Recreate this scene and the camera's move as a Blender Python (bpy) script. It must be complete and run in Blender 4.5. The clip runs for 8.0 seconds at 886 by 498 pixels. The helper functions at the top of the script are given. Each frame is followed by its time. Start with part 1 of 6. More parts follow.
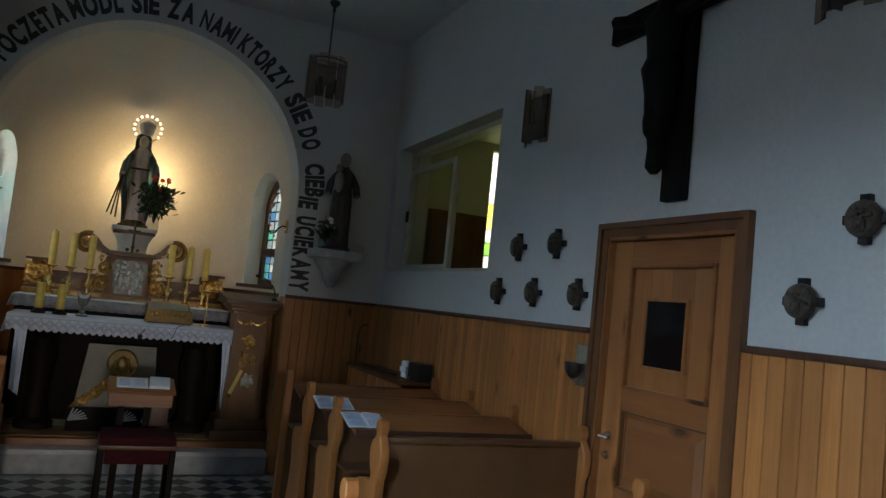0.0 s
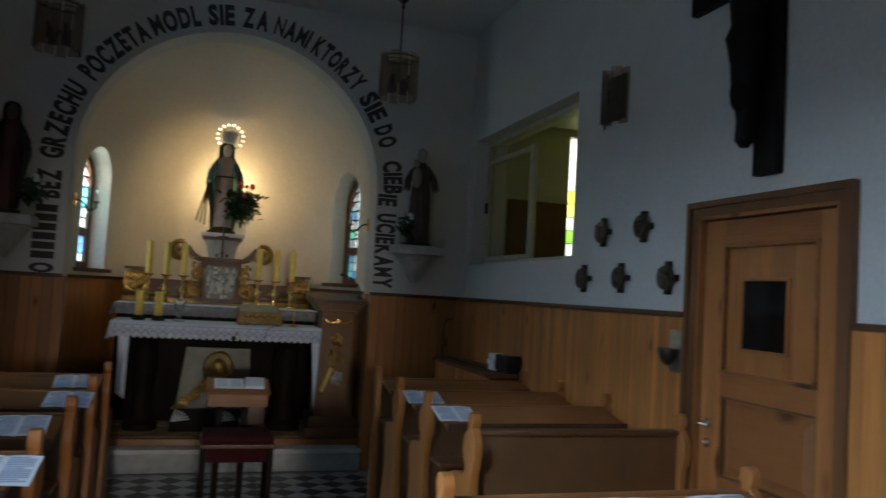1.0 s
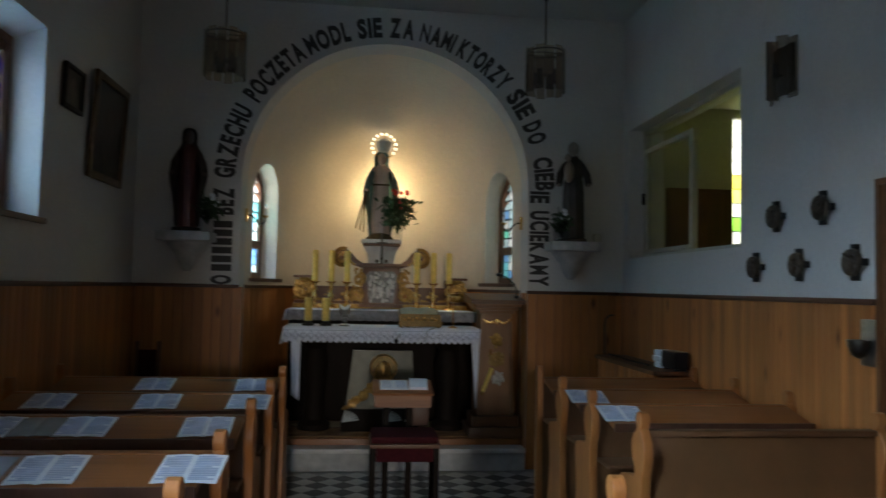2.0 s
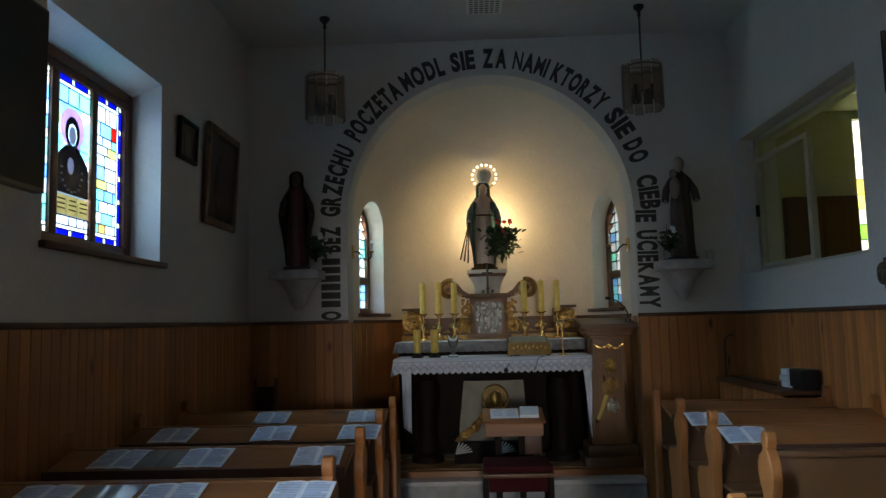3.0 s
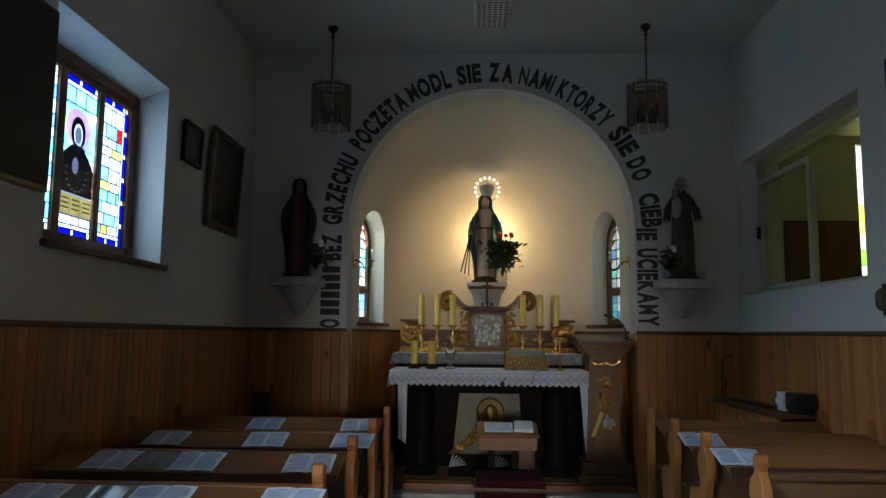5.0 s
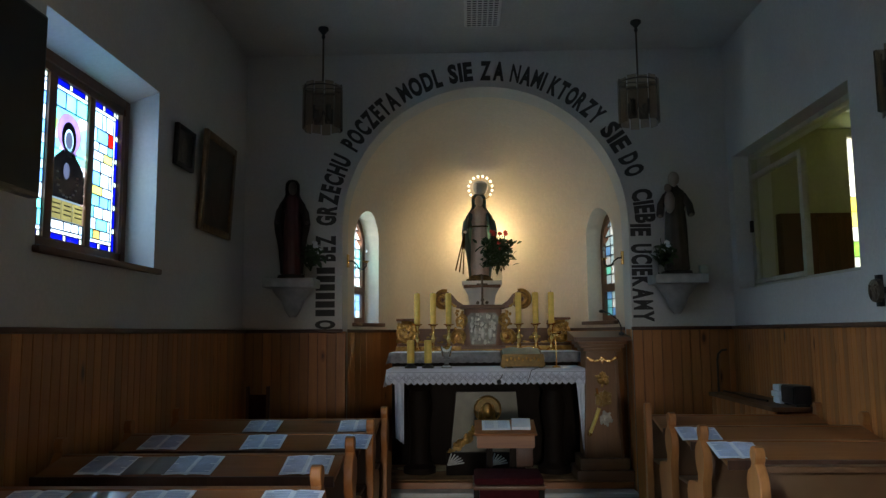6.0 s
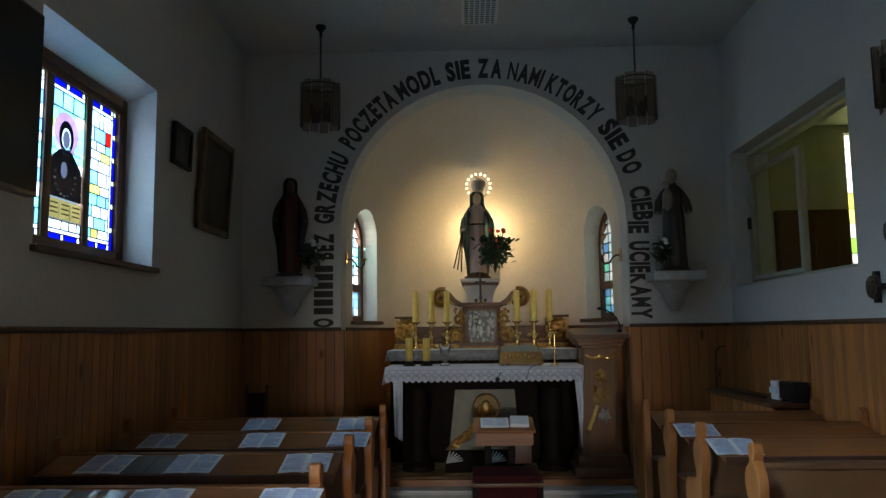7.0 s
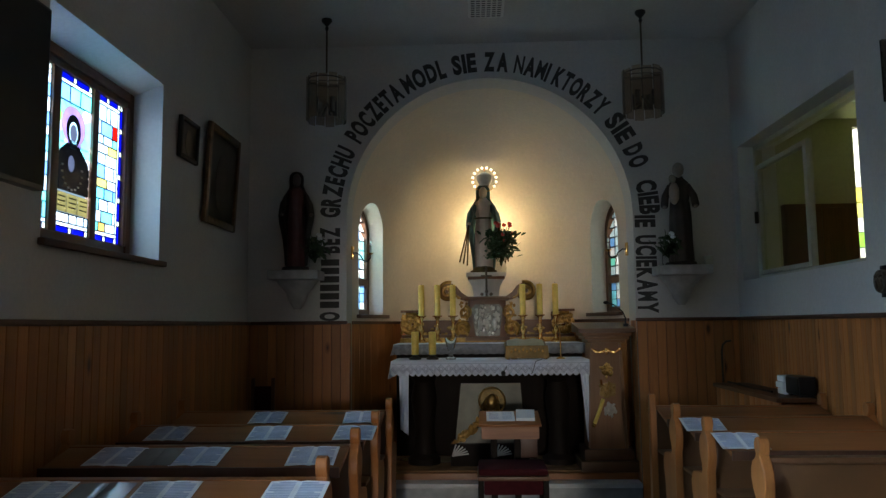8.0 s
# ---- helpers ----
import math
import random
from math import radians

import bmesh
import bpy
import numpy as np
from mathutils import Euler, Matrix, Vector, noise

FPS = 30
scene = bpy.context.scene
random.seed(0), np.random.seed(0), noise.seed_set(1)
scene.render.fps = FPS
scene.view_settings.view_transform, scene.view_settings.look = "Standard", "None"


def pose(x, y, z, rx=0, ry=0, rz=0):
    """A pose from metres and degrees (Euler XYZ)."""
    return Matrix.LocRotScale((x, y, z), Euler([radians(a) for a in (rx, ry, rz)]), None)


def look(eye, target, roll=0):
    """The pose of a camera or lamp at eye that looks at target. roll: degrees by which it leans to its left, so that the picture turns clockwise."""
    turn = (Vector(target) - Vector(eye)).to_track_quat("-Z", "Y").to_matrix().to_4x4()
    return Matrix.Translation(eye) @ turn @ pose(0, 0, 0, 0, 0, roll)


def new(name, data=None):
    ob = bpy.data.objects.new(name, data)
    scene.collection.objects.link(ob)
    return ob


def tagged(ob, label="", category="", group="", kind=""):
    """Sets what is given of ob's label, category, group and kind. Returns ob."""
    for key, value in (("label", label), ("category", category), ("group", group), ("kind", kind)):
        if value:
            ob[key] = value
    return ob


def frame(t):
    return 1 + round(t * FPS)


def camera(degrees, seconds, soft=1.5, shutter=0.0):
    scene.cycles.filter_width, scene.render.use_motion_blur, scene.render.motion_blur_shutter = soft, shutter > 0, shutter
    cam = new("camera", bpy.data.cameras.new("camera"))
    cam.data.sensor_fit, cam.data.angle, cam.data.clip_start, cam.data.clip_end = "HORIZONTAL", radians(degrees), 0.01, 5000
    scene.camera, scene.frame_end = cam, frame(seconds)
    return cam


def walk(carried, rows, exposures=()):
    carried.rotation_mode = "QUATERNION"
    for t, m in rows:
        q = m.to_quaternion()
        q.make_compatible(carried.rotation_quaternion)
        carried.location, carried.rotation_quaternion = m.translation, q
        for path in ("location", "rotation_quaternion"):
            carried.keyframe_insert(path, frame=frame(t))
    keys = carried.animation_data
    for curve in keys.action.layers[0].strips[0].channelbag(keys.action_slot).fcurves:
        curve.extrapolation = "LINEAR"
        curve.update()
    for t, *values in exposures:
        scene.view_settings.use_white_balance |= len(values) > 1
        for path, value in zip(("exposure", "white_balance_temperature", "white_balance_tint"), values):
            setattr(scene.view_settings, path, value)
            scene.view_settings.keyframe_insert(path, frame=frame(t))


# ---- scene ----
cam = camera(61.1, 8.0, soft=1.35, shutter=0.5)
PATH = [
    (0, (-0.229, 1.894, 1.598), (0.58, 3.716, 1.754), 5.9),
    (0.5, (-0.225, 1.898, 1.610), (0.544, 3.739, 1.748), 5.3),
    (1, (-0.229, 1.937, 1.589), (0.386, 3.836, 1.71), 3.4),
    (1.5, (-0.237, 1.978, 1.585), (0.17, 3.933, 1.684), 1.6),
    (2, (-0.218, 1.985, 1.585), (-0.003, 3.971, 1.688), 1.2),
    (2.2, (-0.214, 1.99, 1.580), (-0.093, 3.982, 1.711), 0.9),
    (3.3, (-0.151, 2.018, 1.524), (-0.251, 4.005, 1.729), -2.0),
    (3.5, (-0.148, 2.002, 1.532), (-0.254, 3.988, 1.745), -2.2),
    (4, (-0.149, 2.003, 1.532), (-0.224, 3.989, 1.755), -1.1),
    (4.5, (-0.149, 2.002, 1.532), (-0.234, 3.987, 1.758), 0.9),
    (6, (-0.148, 2.004, 1.532), (-0.215, 3.991, 1.755), -0.5),
    (6.5, (-0.149, 2.003, 1.532), (-0.21, 3.99, 1.755), -0.5),
    (7, (-0.148, 2.002, 1.532), (-0.21, 3.989, 1.749), -0.7),
    (7.5, (-0.147, 2.003, 1.532), (-0.223, 3.991, 1.74), -1.2),
    (8, (-0.149, 2.002, 1.532), (-0.227, 3.991, 1.733), -0.6),
]
walk(cam, [(t, look(eye, target, roll)) for t, eye, target, roll in PATH], exposures=[(0.0, -0.16), (1.5, -0.05), (2.2, 0.05), (8.0, 0.06)])

# ---- world and lights ----
world = bpy.data.worlds.new("sky")
scene.world = world
world.use_nodes = True
_nt = world.node_tree
_sky = _nt.nodes.new("ShaderNodeTexSky")
_sky.sky_type = "NISHITA"
_sky.sun_disc = False
_sky.sun_elevation = radians(35)
_sky.sun_rotation = radians(200)
_bg = _nt.nodes["Background"]
_bg.inputs["Strength"].default_value = 0.10
_nt.links.new(_sky.outputs[0], _bg.inputs["Color"])


def lamp(name, kind, m, energy, color, size=0.1, size_y=0.0):
    data = bpy.data.lights.new(name, kind)
    data.energy, data.color = energy, color
    if kind == "AREA":
        data.shape = "RECTANGLE"
        data.size, data.size_y = size, size_y or size
    elif kind == "SUN":
        data.angle = size
    else:
        data.shadow_soft_size = size
    ob = new(name, data)
    ob.matrix_world = m
    return ob


XL, XR, YB, ZC = -2.15, 2.15, 8.6, 4.07      # inner faces of the nave
WZ = 1.575                                   # top of the wall panelling
YF = -1.2                                    # wall behind the camera
SPRING, RAD = 2.48, 1.265                    # chancel arch
lamp("sun", "SUN", look((0, 0, 0), (-1.2, -2.0, -1.9)), 1.0, (1.0, 0.95, 0.88), radians(10))
# daylight in the openings of the left wall, and of the side room
lamp("west_daylight", "AREA", look((-5.0, 3.5, 4.9), (-2.3, 4.5, 2.4)), 3850, (0.56, 0.76, 0.98), 6.5, 4.2)
# fill lamp added behind the view to brighten the altar front
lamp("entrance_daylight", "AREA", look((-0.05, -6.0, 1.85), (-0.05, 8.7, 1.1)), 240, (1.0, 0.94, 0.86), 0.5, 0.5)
lamp("side_room_daylight", "AREA", look((3.8, 9.7, 2.9), (3.3, 8.0, 2.4)), 38, (1.0, 0.98, 0.82), 0.9, 1.3)
lamp("statue_backlight", "POINT", pose(0.04, 10.68, 2.64), 11, (1.0, 0.74, 0.38), 0.05)
for _s, _e in ((-1, 55), (1, 6)):         # the right one is set far dimmer, to keep its reveal dark
    lamp("apse_window_daylight", "AREA", look((_s * 1.95, 9.75, 2.45), (_s * 1.2, 9.66, 2.2)), _e, (1.0, 0.93, 0.84), 0.8, 1.2)

# ---- materials ----
MATS = {}


def nodes_of(name):
    m = bpy.data.materials.new(name)
    m.use_nodes = True
    nt = m.node_tree
    return m, nt, nt.nodes["Principled BSDF"]


def mix_color(nt, fac, a, b):
    n = nt.nodes.new("ShaderNodeMix")
    n.data_type = "RGBA"
    for key, v in ((0, fac), (6, a), (7, b)):
        if hasattr(v, "is_linked"):
            nt.links.new(v, n.inputs[key])
        else:
            n.inputs[key].default_value = v if key == 0 else (*v, 1)
    return n.outputs[2]


def tex(nt, kind, scale, stretch=(1, 1, 1), detail=4.0, coord="Object", rand=0.0):
    tc = nt.nodes.new("ShaderNodeTexCoord")
    mp = nt.nodes.new("ShaderNodeMapping")
    mp.inputs["Scale"].default_value = stretch
    src = tc.outputs[coord]
    if rand:
        oi = nt.nodes.new("ShaderNodeObjectInfo")
        vm = nt.nodes.new("ShaderNodeVectorMath")
        vm.operation = "MULTIPLY_ADD"
        cb = nt.nodes.new("ShaderNodeCombineXYZ")
        for k in range(3):
            nt.links.new(oi.outputs["Random"], cb.inputs[k])
        vm.inputs[1].default_value = (rand, rand * 0.7, rand * 1.3)
        nt.links.new(cb.outputs[0], vm.inputs[0])
        nt.links.new(src, vm.inputs[2])
        src = vm.outputs[0]
    nt.links.new(src, mp.inputs["Vector"])
    t = nt.nodes.new("ShaderNodeTexNoise" if kind == "noise" else "ShaderNodeTexVoronoi")
    t.inputs["Scale"].default_value = scale
    if kind == "noise":
        t.inputs["Detail"].default_value = detail
    nt.links.new(mp.outputs[0], t.inputs["Vector"])
    return t.outputs[0]


def ramp(nt, src, lo, hi):
    r = nt.nodes.new("ShaderNodeMapRange")
    r.inputs["From Min"].default_value, r.inputs["From Max"].default_value = lo, hi
    nt.links.new(src, r.inputs["Value"])
    return r.outputs[0]


def bump(nt, bsdf, src, strength=0.3, dist=0.002):
    b = nt.nodes.new("ShaderNodeBump")
    b.inputs["Strength"].default_value, b.inputs["Distance"].default_value = strength, dist
    nt.links.new(src, b.inputs["Height"])
    nt.links.new(b.outputs[0], bsdf.inputs["Normal"])


def mat_wood(name, light, dark, grain=(30, 30, 1.2), rough=0.42, knots=True, rand=0.0, spread=0.2, knot=(5.2, (1.0, 0.1, 0.42))):
    """Varnished softwood: wavy growth rings, fine fibre, broad tone and small dark knots with a paler ring."""
    m, nt, p = nodes_of(name)
    wide = tuple(c * 0.30 if c > 5 else c * 0.9 for c in grain)
    fibre = tex(nt, "noise", 3.2, grain, 5, rand=rand)
    rings = tex(nt, "noise", 1.5, wide, 3, rand=rand * 1.3)
    big = tex(nt, "noise", 1.7, (1, 1, 0.5), 2, rand=rand)
    col = mix_color(nt, ramp(nt, rings, 0.38, 0.66), light, dark)
    fib = mix_color(nt, ramp(nt, fibre, 0.30, 0.75), tuple(min(1.0, c * 1.12) for c in light), tuple(c * 0.85 for c in dark))
    col = mix_color(nt, 0.42, col, fib)
    col = mix_color(nt, ramp(nt, big, 0.35, 0.75), col, tuple(c * 0.74 for c in light))
    if knots:
        v = tex(nt, "voronoi", knot[0], knot[1], rand=rand * 1.7)
        col = mix_color(nt, ramp(nt, v, 0.155, 0.09), col, tuple(c * 0.75 for c in dark))
        col = mix_color(nt, ramp(nt, v, 0.085, 0.06), col, tuple(c * 0.28 for c in dark))
    if rand:
        oi = nt.nodes.new("ShaderNodeObjectInfo")
        hs = nt.nodes.new("ShaderNodeHueSaturation")
        mr = nt.nodes.new("ShaderNodeMapRange")
        mr.inputs["To Min"].default_value, mr.inputs["To Max"].default_value = 1 - spread, 1 + spread
        nt.links.new(oi.outputs["Random"], mr.inputs["Value"])
        nt.links.new(mr.outputs[0], hs.inputs["Value"])
        nt.links.new(col, hs.inputs["Color"])
        col = hs.outputs[0]
    nt.links.new(col, p.inputs["Base Color"])
    rr = nt.nodes.new("ShaderNodeMapRange")
    rr.inputs["To Min"].default_value, rr.inputs["To Max"].default_value = rough - 0.08, rough + 0.12
    nt.links.new(big, rr.inputs["Value"])
    nt.links.new(rr.outputs[0], p.inputs["Roughness"])
    bump(nt, p, fibre, 0.25, 0.001)
    return m


def mat_plain(name, color, rough=0.6, metal=0.0, vary=0.18, scale=14.0, bumpy=0.15, dist=0.002, spec=0.5):
    m, nt, p = nodes_of(name)
    a = tex(nt, "noise", scale, detail=6)
    b = tex(nt, "noise", scale * 0.11, detail=3)
    col = mix_color(nt, ramp(nt, a, 0.3, 0.7), tuple(min(1, c * (1 + vary)) for c in color), tuple(c * (1 - vary) for c in color))
    col = mix_color(nt, ramp(nt, b, 0.45, 0.8), col, tuple(c * (1 - vary * 1.2) for c in color))
    nt.links.new(col, p.inputs["Base Color"])
    p.inputs["Roughness"].default_value, p.inputs["Metallic"].default_value = rough, metal
    p.inputs["Specular IOR Level"].default_value = spec
    if bumpy:
        bump(nt, p, a, bumpy, dist)
    return m


def mat_glow(name, color, strength):
    m, nt, p = nodes_of(name)
    p.inputs["Base Color"].default_value = (*color, 1)
    p.inputs["Emission Color"].default_value = (*color, 1)
    p.inputs["Emission Strength"].default_value = strength
    return m


def mat_stained(name, color):
    """Coloured cathedral glass: daylight from outside passes through it, part straight and part scattered."""
    m, nt, p = nodes_of(name)
    nt.nodes.remove(p)
    out = nt.nodes["Material Output"]
    tr, tl, gl = (nt.nodes.new("ShaderNodeBsdf" + k) for k in ("Transparent", "Translucent", "Glossy"))
    n = tex(nt, "noise", 9.0, detail=3)
    col = mix_color(nt, ramp(nt, n, 0.3, 0.75), color, tuple(min(1.0, c * 0.7 + 0.02) for c in color))
    for s in (tr, tl):
        nt.links.new(col, s.inputs["Color"])
    gl.inputs["Roughness"].default_value = 0.15
    m1, m2 = nt.nodes.new("ShaderNodeMixShader"), nt.nodes.new("ShaderNodeMixShader")
    m1.inputs[0].default_value, m2.inputs[0].default_value = 0.6, 0.04
    nt.links.new(tr.outputs[0], m1.inputs[1])
    nt.links.new(tl.outputs[0], m1.inputs[2])
    nt.links.new(m1.outputs[0], m2.inputs[1])
    nt.links.new(gl.outputs[0], m2.inputs[2])
    nt.links.new(m2.outputs[0], out.inputs["Surface"])
    return m


PLASTER = mat_plain("white_plaster", (0.63, 0.615, 0.585), 0.9, vary=0.05, scale=40, bumpy=0.25, dist=0.003, spec=0.2)
CREAM = mat_plain("cream_plaster", (0.74, 0.66, 0.55), 0.9, vary=0.05, scale=30, bumpy=0.25, dist=0.003, spec=0.2)
YELLOW = mat_plain("yellow_plaster", (0.52, 0.50, 0.38), 0.9, vary=0.06, scale=30, bumpy=0.2, spec=0.2)
PINE = mat_wood("varnished_pine", (0.46, 0.175, 0.046), (0.30, 0.100, 0.026))
PLANK = mat_wood("pine_plank", (0.50, 0.195, 0.052), (0.33, 0.112, 0.029), rand=7.0, spread=0.25)
PINE_X = mat_wood("varnished_pine_lengthwise", (0.36, 0.132, 0.036), (0.225, 0.074, 0.020), grain=(1.2, 30, 30), rand=3.0, spread=0.1, knot=(3.4, (0.28, 1.0, 0.1)))
DOOR_PINE = mat_wood("reddish_door_pine", (0.40, 0.152, 0.044), (0.26, 0.086, 0.024), rand=5.0, spread=0.13, knot=(4.2, (0.1, 1.0, 0.42)))
DOOR_PINE_Y = mat_wood("reddish_door_pine_rails", (0.33, 0.118, 0.034), (0.21, 0.068, 0.020), grain=(30, 1.2, 30), rand=5.0, spread=0.1, knot=(4.2, (0.1, 0.42, 1.0)))
BACKBOARD = mat_plain("brown_stained_plywood", (0.150, 0.067, 0.025), 0.42, vary=0.15, scale=7, bumpy=0.05)
DARKWOOD = mat_wood("dark_stained_wood", (0.17, 0.066, 0.024), (0.085, 0.032, 0.012), knots=False)
DARKWOOD_X = mat_wood("dark_stained_wood_lengthwise", (0.17, 0.075, 0.032), (0.09, 0.038, 0.017), grain=(1.2, 30, 30), knots=False)
MOULD = mat_wood("mahogany_moulding", (0.12, 0.05, 0.028), (0.06, 0.025, 0.014), knots=False)
DULL = mat_plain("dull_gilding", (0.13, 0.088, 0.036), 0.45, 0.9, vary=0.4, scale=30, bumpy=0.6, dist=0.006)
# window white toned to cream for dim light; plain cream on the small box
CREAM_DIMWHITE = mat_plain("old_cream_paint", (0.47, 0.45, 0.35), 0.5, vary=0.08, scale=20)
# near-black colour holds both dark wood and the shade below the altar
DARKWOOD_SHADE = mat_wood("near_black_stained_wood", (0.017, 0.011, 0.008), (0.010, 0.007, 0.005), rough=0.6, knots=False)
DARKWOOD_SHADE.node_tree.nodes["Principled BSDF"].inputs["Specular IOR Level"].default_value = 0.12
GOLD = mat_plain("gilded_metal", (0.83, 0.55, 0.20), 0.24, 1.0, vary=0.12, scale=25, bumpy=0.35, dist=0.003)
AGED = mat_plain("aged_gilding", (0.44, 0.26, 0.08), 0.28, 1.0, vary=0.45, scale=26, bumpy=0.8, dist=0.008)
TARNISH = mat_plain("tarnished_silver", (0.16, 0.155, 0.14), 0.4, 1.0, vary=0.4, scale=30, bumpy=0.8, dist=0.008)
SILVER = mat_plain("silver_relief", (0.52, 0.51, 0.47), 0.32, 1.0, vary=0.2, scale=28, bumpy=0.9, dist=0.01)
CHROME = mat_plain("polished_steel", (0.72, 0.72, 0.72), 0.15, 1.0, vary=0.05, bumpy=0.0)
BRONZE = mat_plain("bronze_relief", (0.115, 0.088, 0.064), 0.45, 0.6, vary=0.4, scale=35, bumpy=0.9, dist=0.012)
BLACKIRON = mat_plain("blackened_iron", (0.02, 0.018, 0.016), 0.5, 0.3, bumpy=0.1)
BLACK = mat_plain("black_plastic", (0.012, 0.012, 0.014), 0.35, bumpy=0.05)
SCREEN = mat_plain("dark_screen_back", (0.012, 0.013, 0.015), 0.5, bumpy=0.05, spec=0.35)
PAINT = mat_plain("black_wall_paint", (0.055, 0.050, 0.047), 0.8, vary=0.2)
LINEN = mat_plain("white_linen", (0.82, 0.85, 0.95), 0.9, vary=0.04, scale=60, bumpy=0.3, spec=0.1)
WAX = mat_plain("yellow_beeswax", (0.80, 0.58, 0.13), 0.45, vary=0.12, scale=18)
PAPER = mat_plain("printed_paper", (0.86, 0.89, 0.94), 0.7, vary=0.05, scale=30, bumpy=0.05)
SLEEVE = mat_plain("clear_plastic_sleeve", (0.30, 0.29, 0.28), 0.16, vary=0.15, scale=6, bumpy=0.3, dist=0.004, spec=0.9)
INK = mat_plain("grey_print", (0.50, 0.56, 0.72), 0.8, vary=0.2)
STONE = mat_plain("grey_stone_step", (0.42, 0.42, 0.41), 0.5, vary=0.2, scale=12)
MARBLE = mat_plain("pale_marble", (0.62, 0.60, 0.58), 0.35, vary=0.15, scale=8)
TILE_W = mat_plain("white_floor_tile", (0.58, 0.58, 0.55), 0.3, vary=0.12, scale=9)
TILE_B = mat_plain("black_floor_tile", (0.025, 0.025, 0.027), 0.3, vary=0.3, scale=9)
CARPET = mat_plain("patterned_carpet", (0.27, 0.165, 0.085), 0.95, vary=0.5, scale=5, bumpy=0.5, spec=0.1)
RED = mat_plain("dark_red_upholstery", (0.055, 0.006, 0.009), 0.85, vary=0.2, scale=40, spec=0.2)
GREEN = mat_plain("rose_foliage", (0.035, 0.07, 0.025), 0.55, vary=0.4, scale=30)
ROSE = mat_plain("red_roses", (0.55, 0.06, 0.05), 0.6, vary=0.25, scale=60)
STATUE_D = mat_plain("dark_painted_statue", (0.052, 0.040, 0.032), 0.5, vary=0.4, scale=7)
BULB = mat_glow("lit_bulb", (1.0, 0.90, 0.68), 2.6)
TUBE = mat_plain("white_diffuser", (0.8, 0.8, 0.76), 0.4, vary=0.03)
GLASSY, _g, _p = nodes_of("smoked_glass")
_p.inputs["Base Color"].default_value = (0.66, 0.57, 0.47, 1)
_p.inputs["IOR"].default_value = 1.25
_p.inputs["Transmission Weight"].default_value = 0.94
_p.inputs["Roughness"].default_value = 0.12
CLEAR, _g, _p = nodes_of("clear_glass")
_p.inputs["Base Color"].default_value = (0.93, 0.95, 0.93, 1)
_p.inputs["Transmission Weight"].default_value = 1.0
_p.inputs["Roughness"].default_value = 0.02
_p.inputs["IOR"].default_value = 1.1
DARKGLASS = mat_plain("dark_pane", (0.008, 0.008, 0.009), 0.08, vary=0.1, bumpy=0.0)
LEAD = mat_plain("lead_came", (0.03, 0.03, 0.032), 0.6, 0.3)


# ---- mesh helpers ----
def box(bm, x0, x1, y0, y1, z0, z1, bevel=0.0, m=None):
    r = bmesh.ops.create_cube(bm, size=1)
    vs = r["verts"]
    bmesh.ops.scale(bm, vec=(x1 - x0, y1 - y0, z1 - z0), verts=vs)
    bmesh.ops.translate(bm, vec=((x0 + x1) / 2, (y0 + y1) / 2, (z0 + z1) / 2), verts=vs)
    if bevel:
        es = list({e for v in vs for e in v.link_edges})
        out = bmesh.ops.bevel(bm, geom=es, offset=bevel, segments=2, affect="EDGES", profile=0.6)
        vs = list({v for f in out["faces"] for v in f.verts} | {v for v in vs if v.is_valid})
    if m is not None:
        bmesh.ops.transform(bm, matrix=m, verts=vs)
    return bm


def cyl(bm, r1, r2, z0, z1, x=0.0, y=0.0, seg=16, m=None):
    r = bmesh.ops.create_cone(bm, cap_ends=True, segments=seg, radius1=r1, radius2=r2, depth=z1 - z0)
    bmesh.ops.translate(bm, vec=(x, y, (z0 + z1) / 2), verts=r["verts"])
    if m is not None:
        bmesh.ops.transform(bm, matrix=m, verts=r["verts"])
    return bm


def ball(bm, r, x, y, z, sub=2, sx=1, sy=1, sz=1):
    o = bmesh.ops.create_icosphere(bm, subdivisions=sub, radius=r)
    bmesh.ops.scale(bm, vec=(sx, sy, sz), verts=o["verts"])
    bmesh.ops.translate(bm, vec=(x, y, z), verts=o["verts"])
    return bm


def lathe(bm, prof, x=0.0, y=0.0, z=0.0, seg=20, sx=1.0, sy=1.0, wave=0.0, folds=0):
    """A turned form from (radius, height) pairs; wave and folds press drapery folds into it."""
    rings = []
    for r, h in prof:
        ring = []
        for k in range(seg):
            a = 2 * math.pi * k / seg
            rr = r * (1 + wave * math.sin(folds * a + h * 3.0))
            ring.append(bm.verts.new((x + rr * sx * math.cos(a), y + rr * sy * math.sin(a), z + h)))
        rings.append(ring)
    for a, b in zip(rings, rings[1:]):
        for k in range(seg):
            bm.faces.new((a[k], a[(k + 1) % seg], b[(k + 1) % seg], b[k]))
    bm.faces.new(list(reversed(rings[0])))
    bm.faces.new(rings[-1])
    return bm


def prism(bm, pts, d0, d1, axis="x"):
    """A plate cut to the outline pts, from d0 to d1 along the axis. Outline in (y, z), (x, z) or (x, y)."""
    def at(p, d):
        return {"x": (d, p[0], p[1]), "y": (p[0], d, p[1]), "z": (p[0], p[1], d)}[axis]
    a = [bm.verts.new(at(p, d0)) for p in pts]
    b = [bm.verts.new(at(p, d1)) for p in pts]
    fs = [bm.faces.new(a), bm.faces.new(b)]
    n = len(pts)
    for k in range(n):
        fs.append(bm.faces.new((a[k], a[(k + 1) % n], b[(k + 1) % n], b[k])))
    bmesh.ops.recalc_face_normals(bm, faces=fs)
    return bm


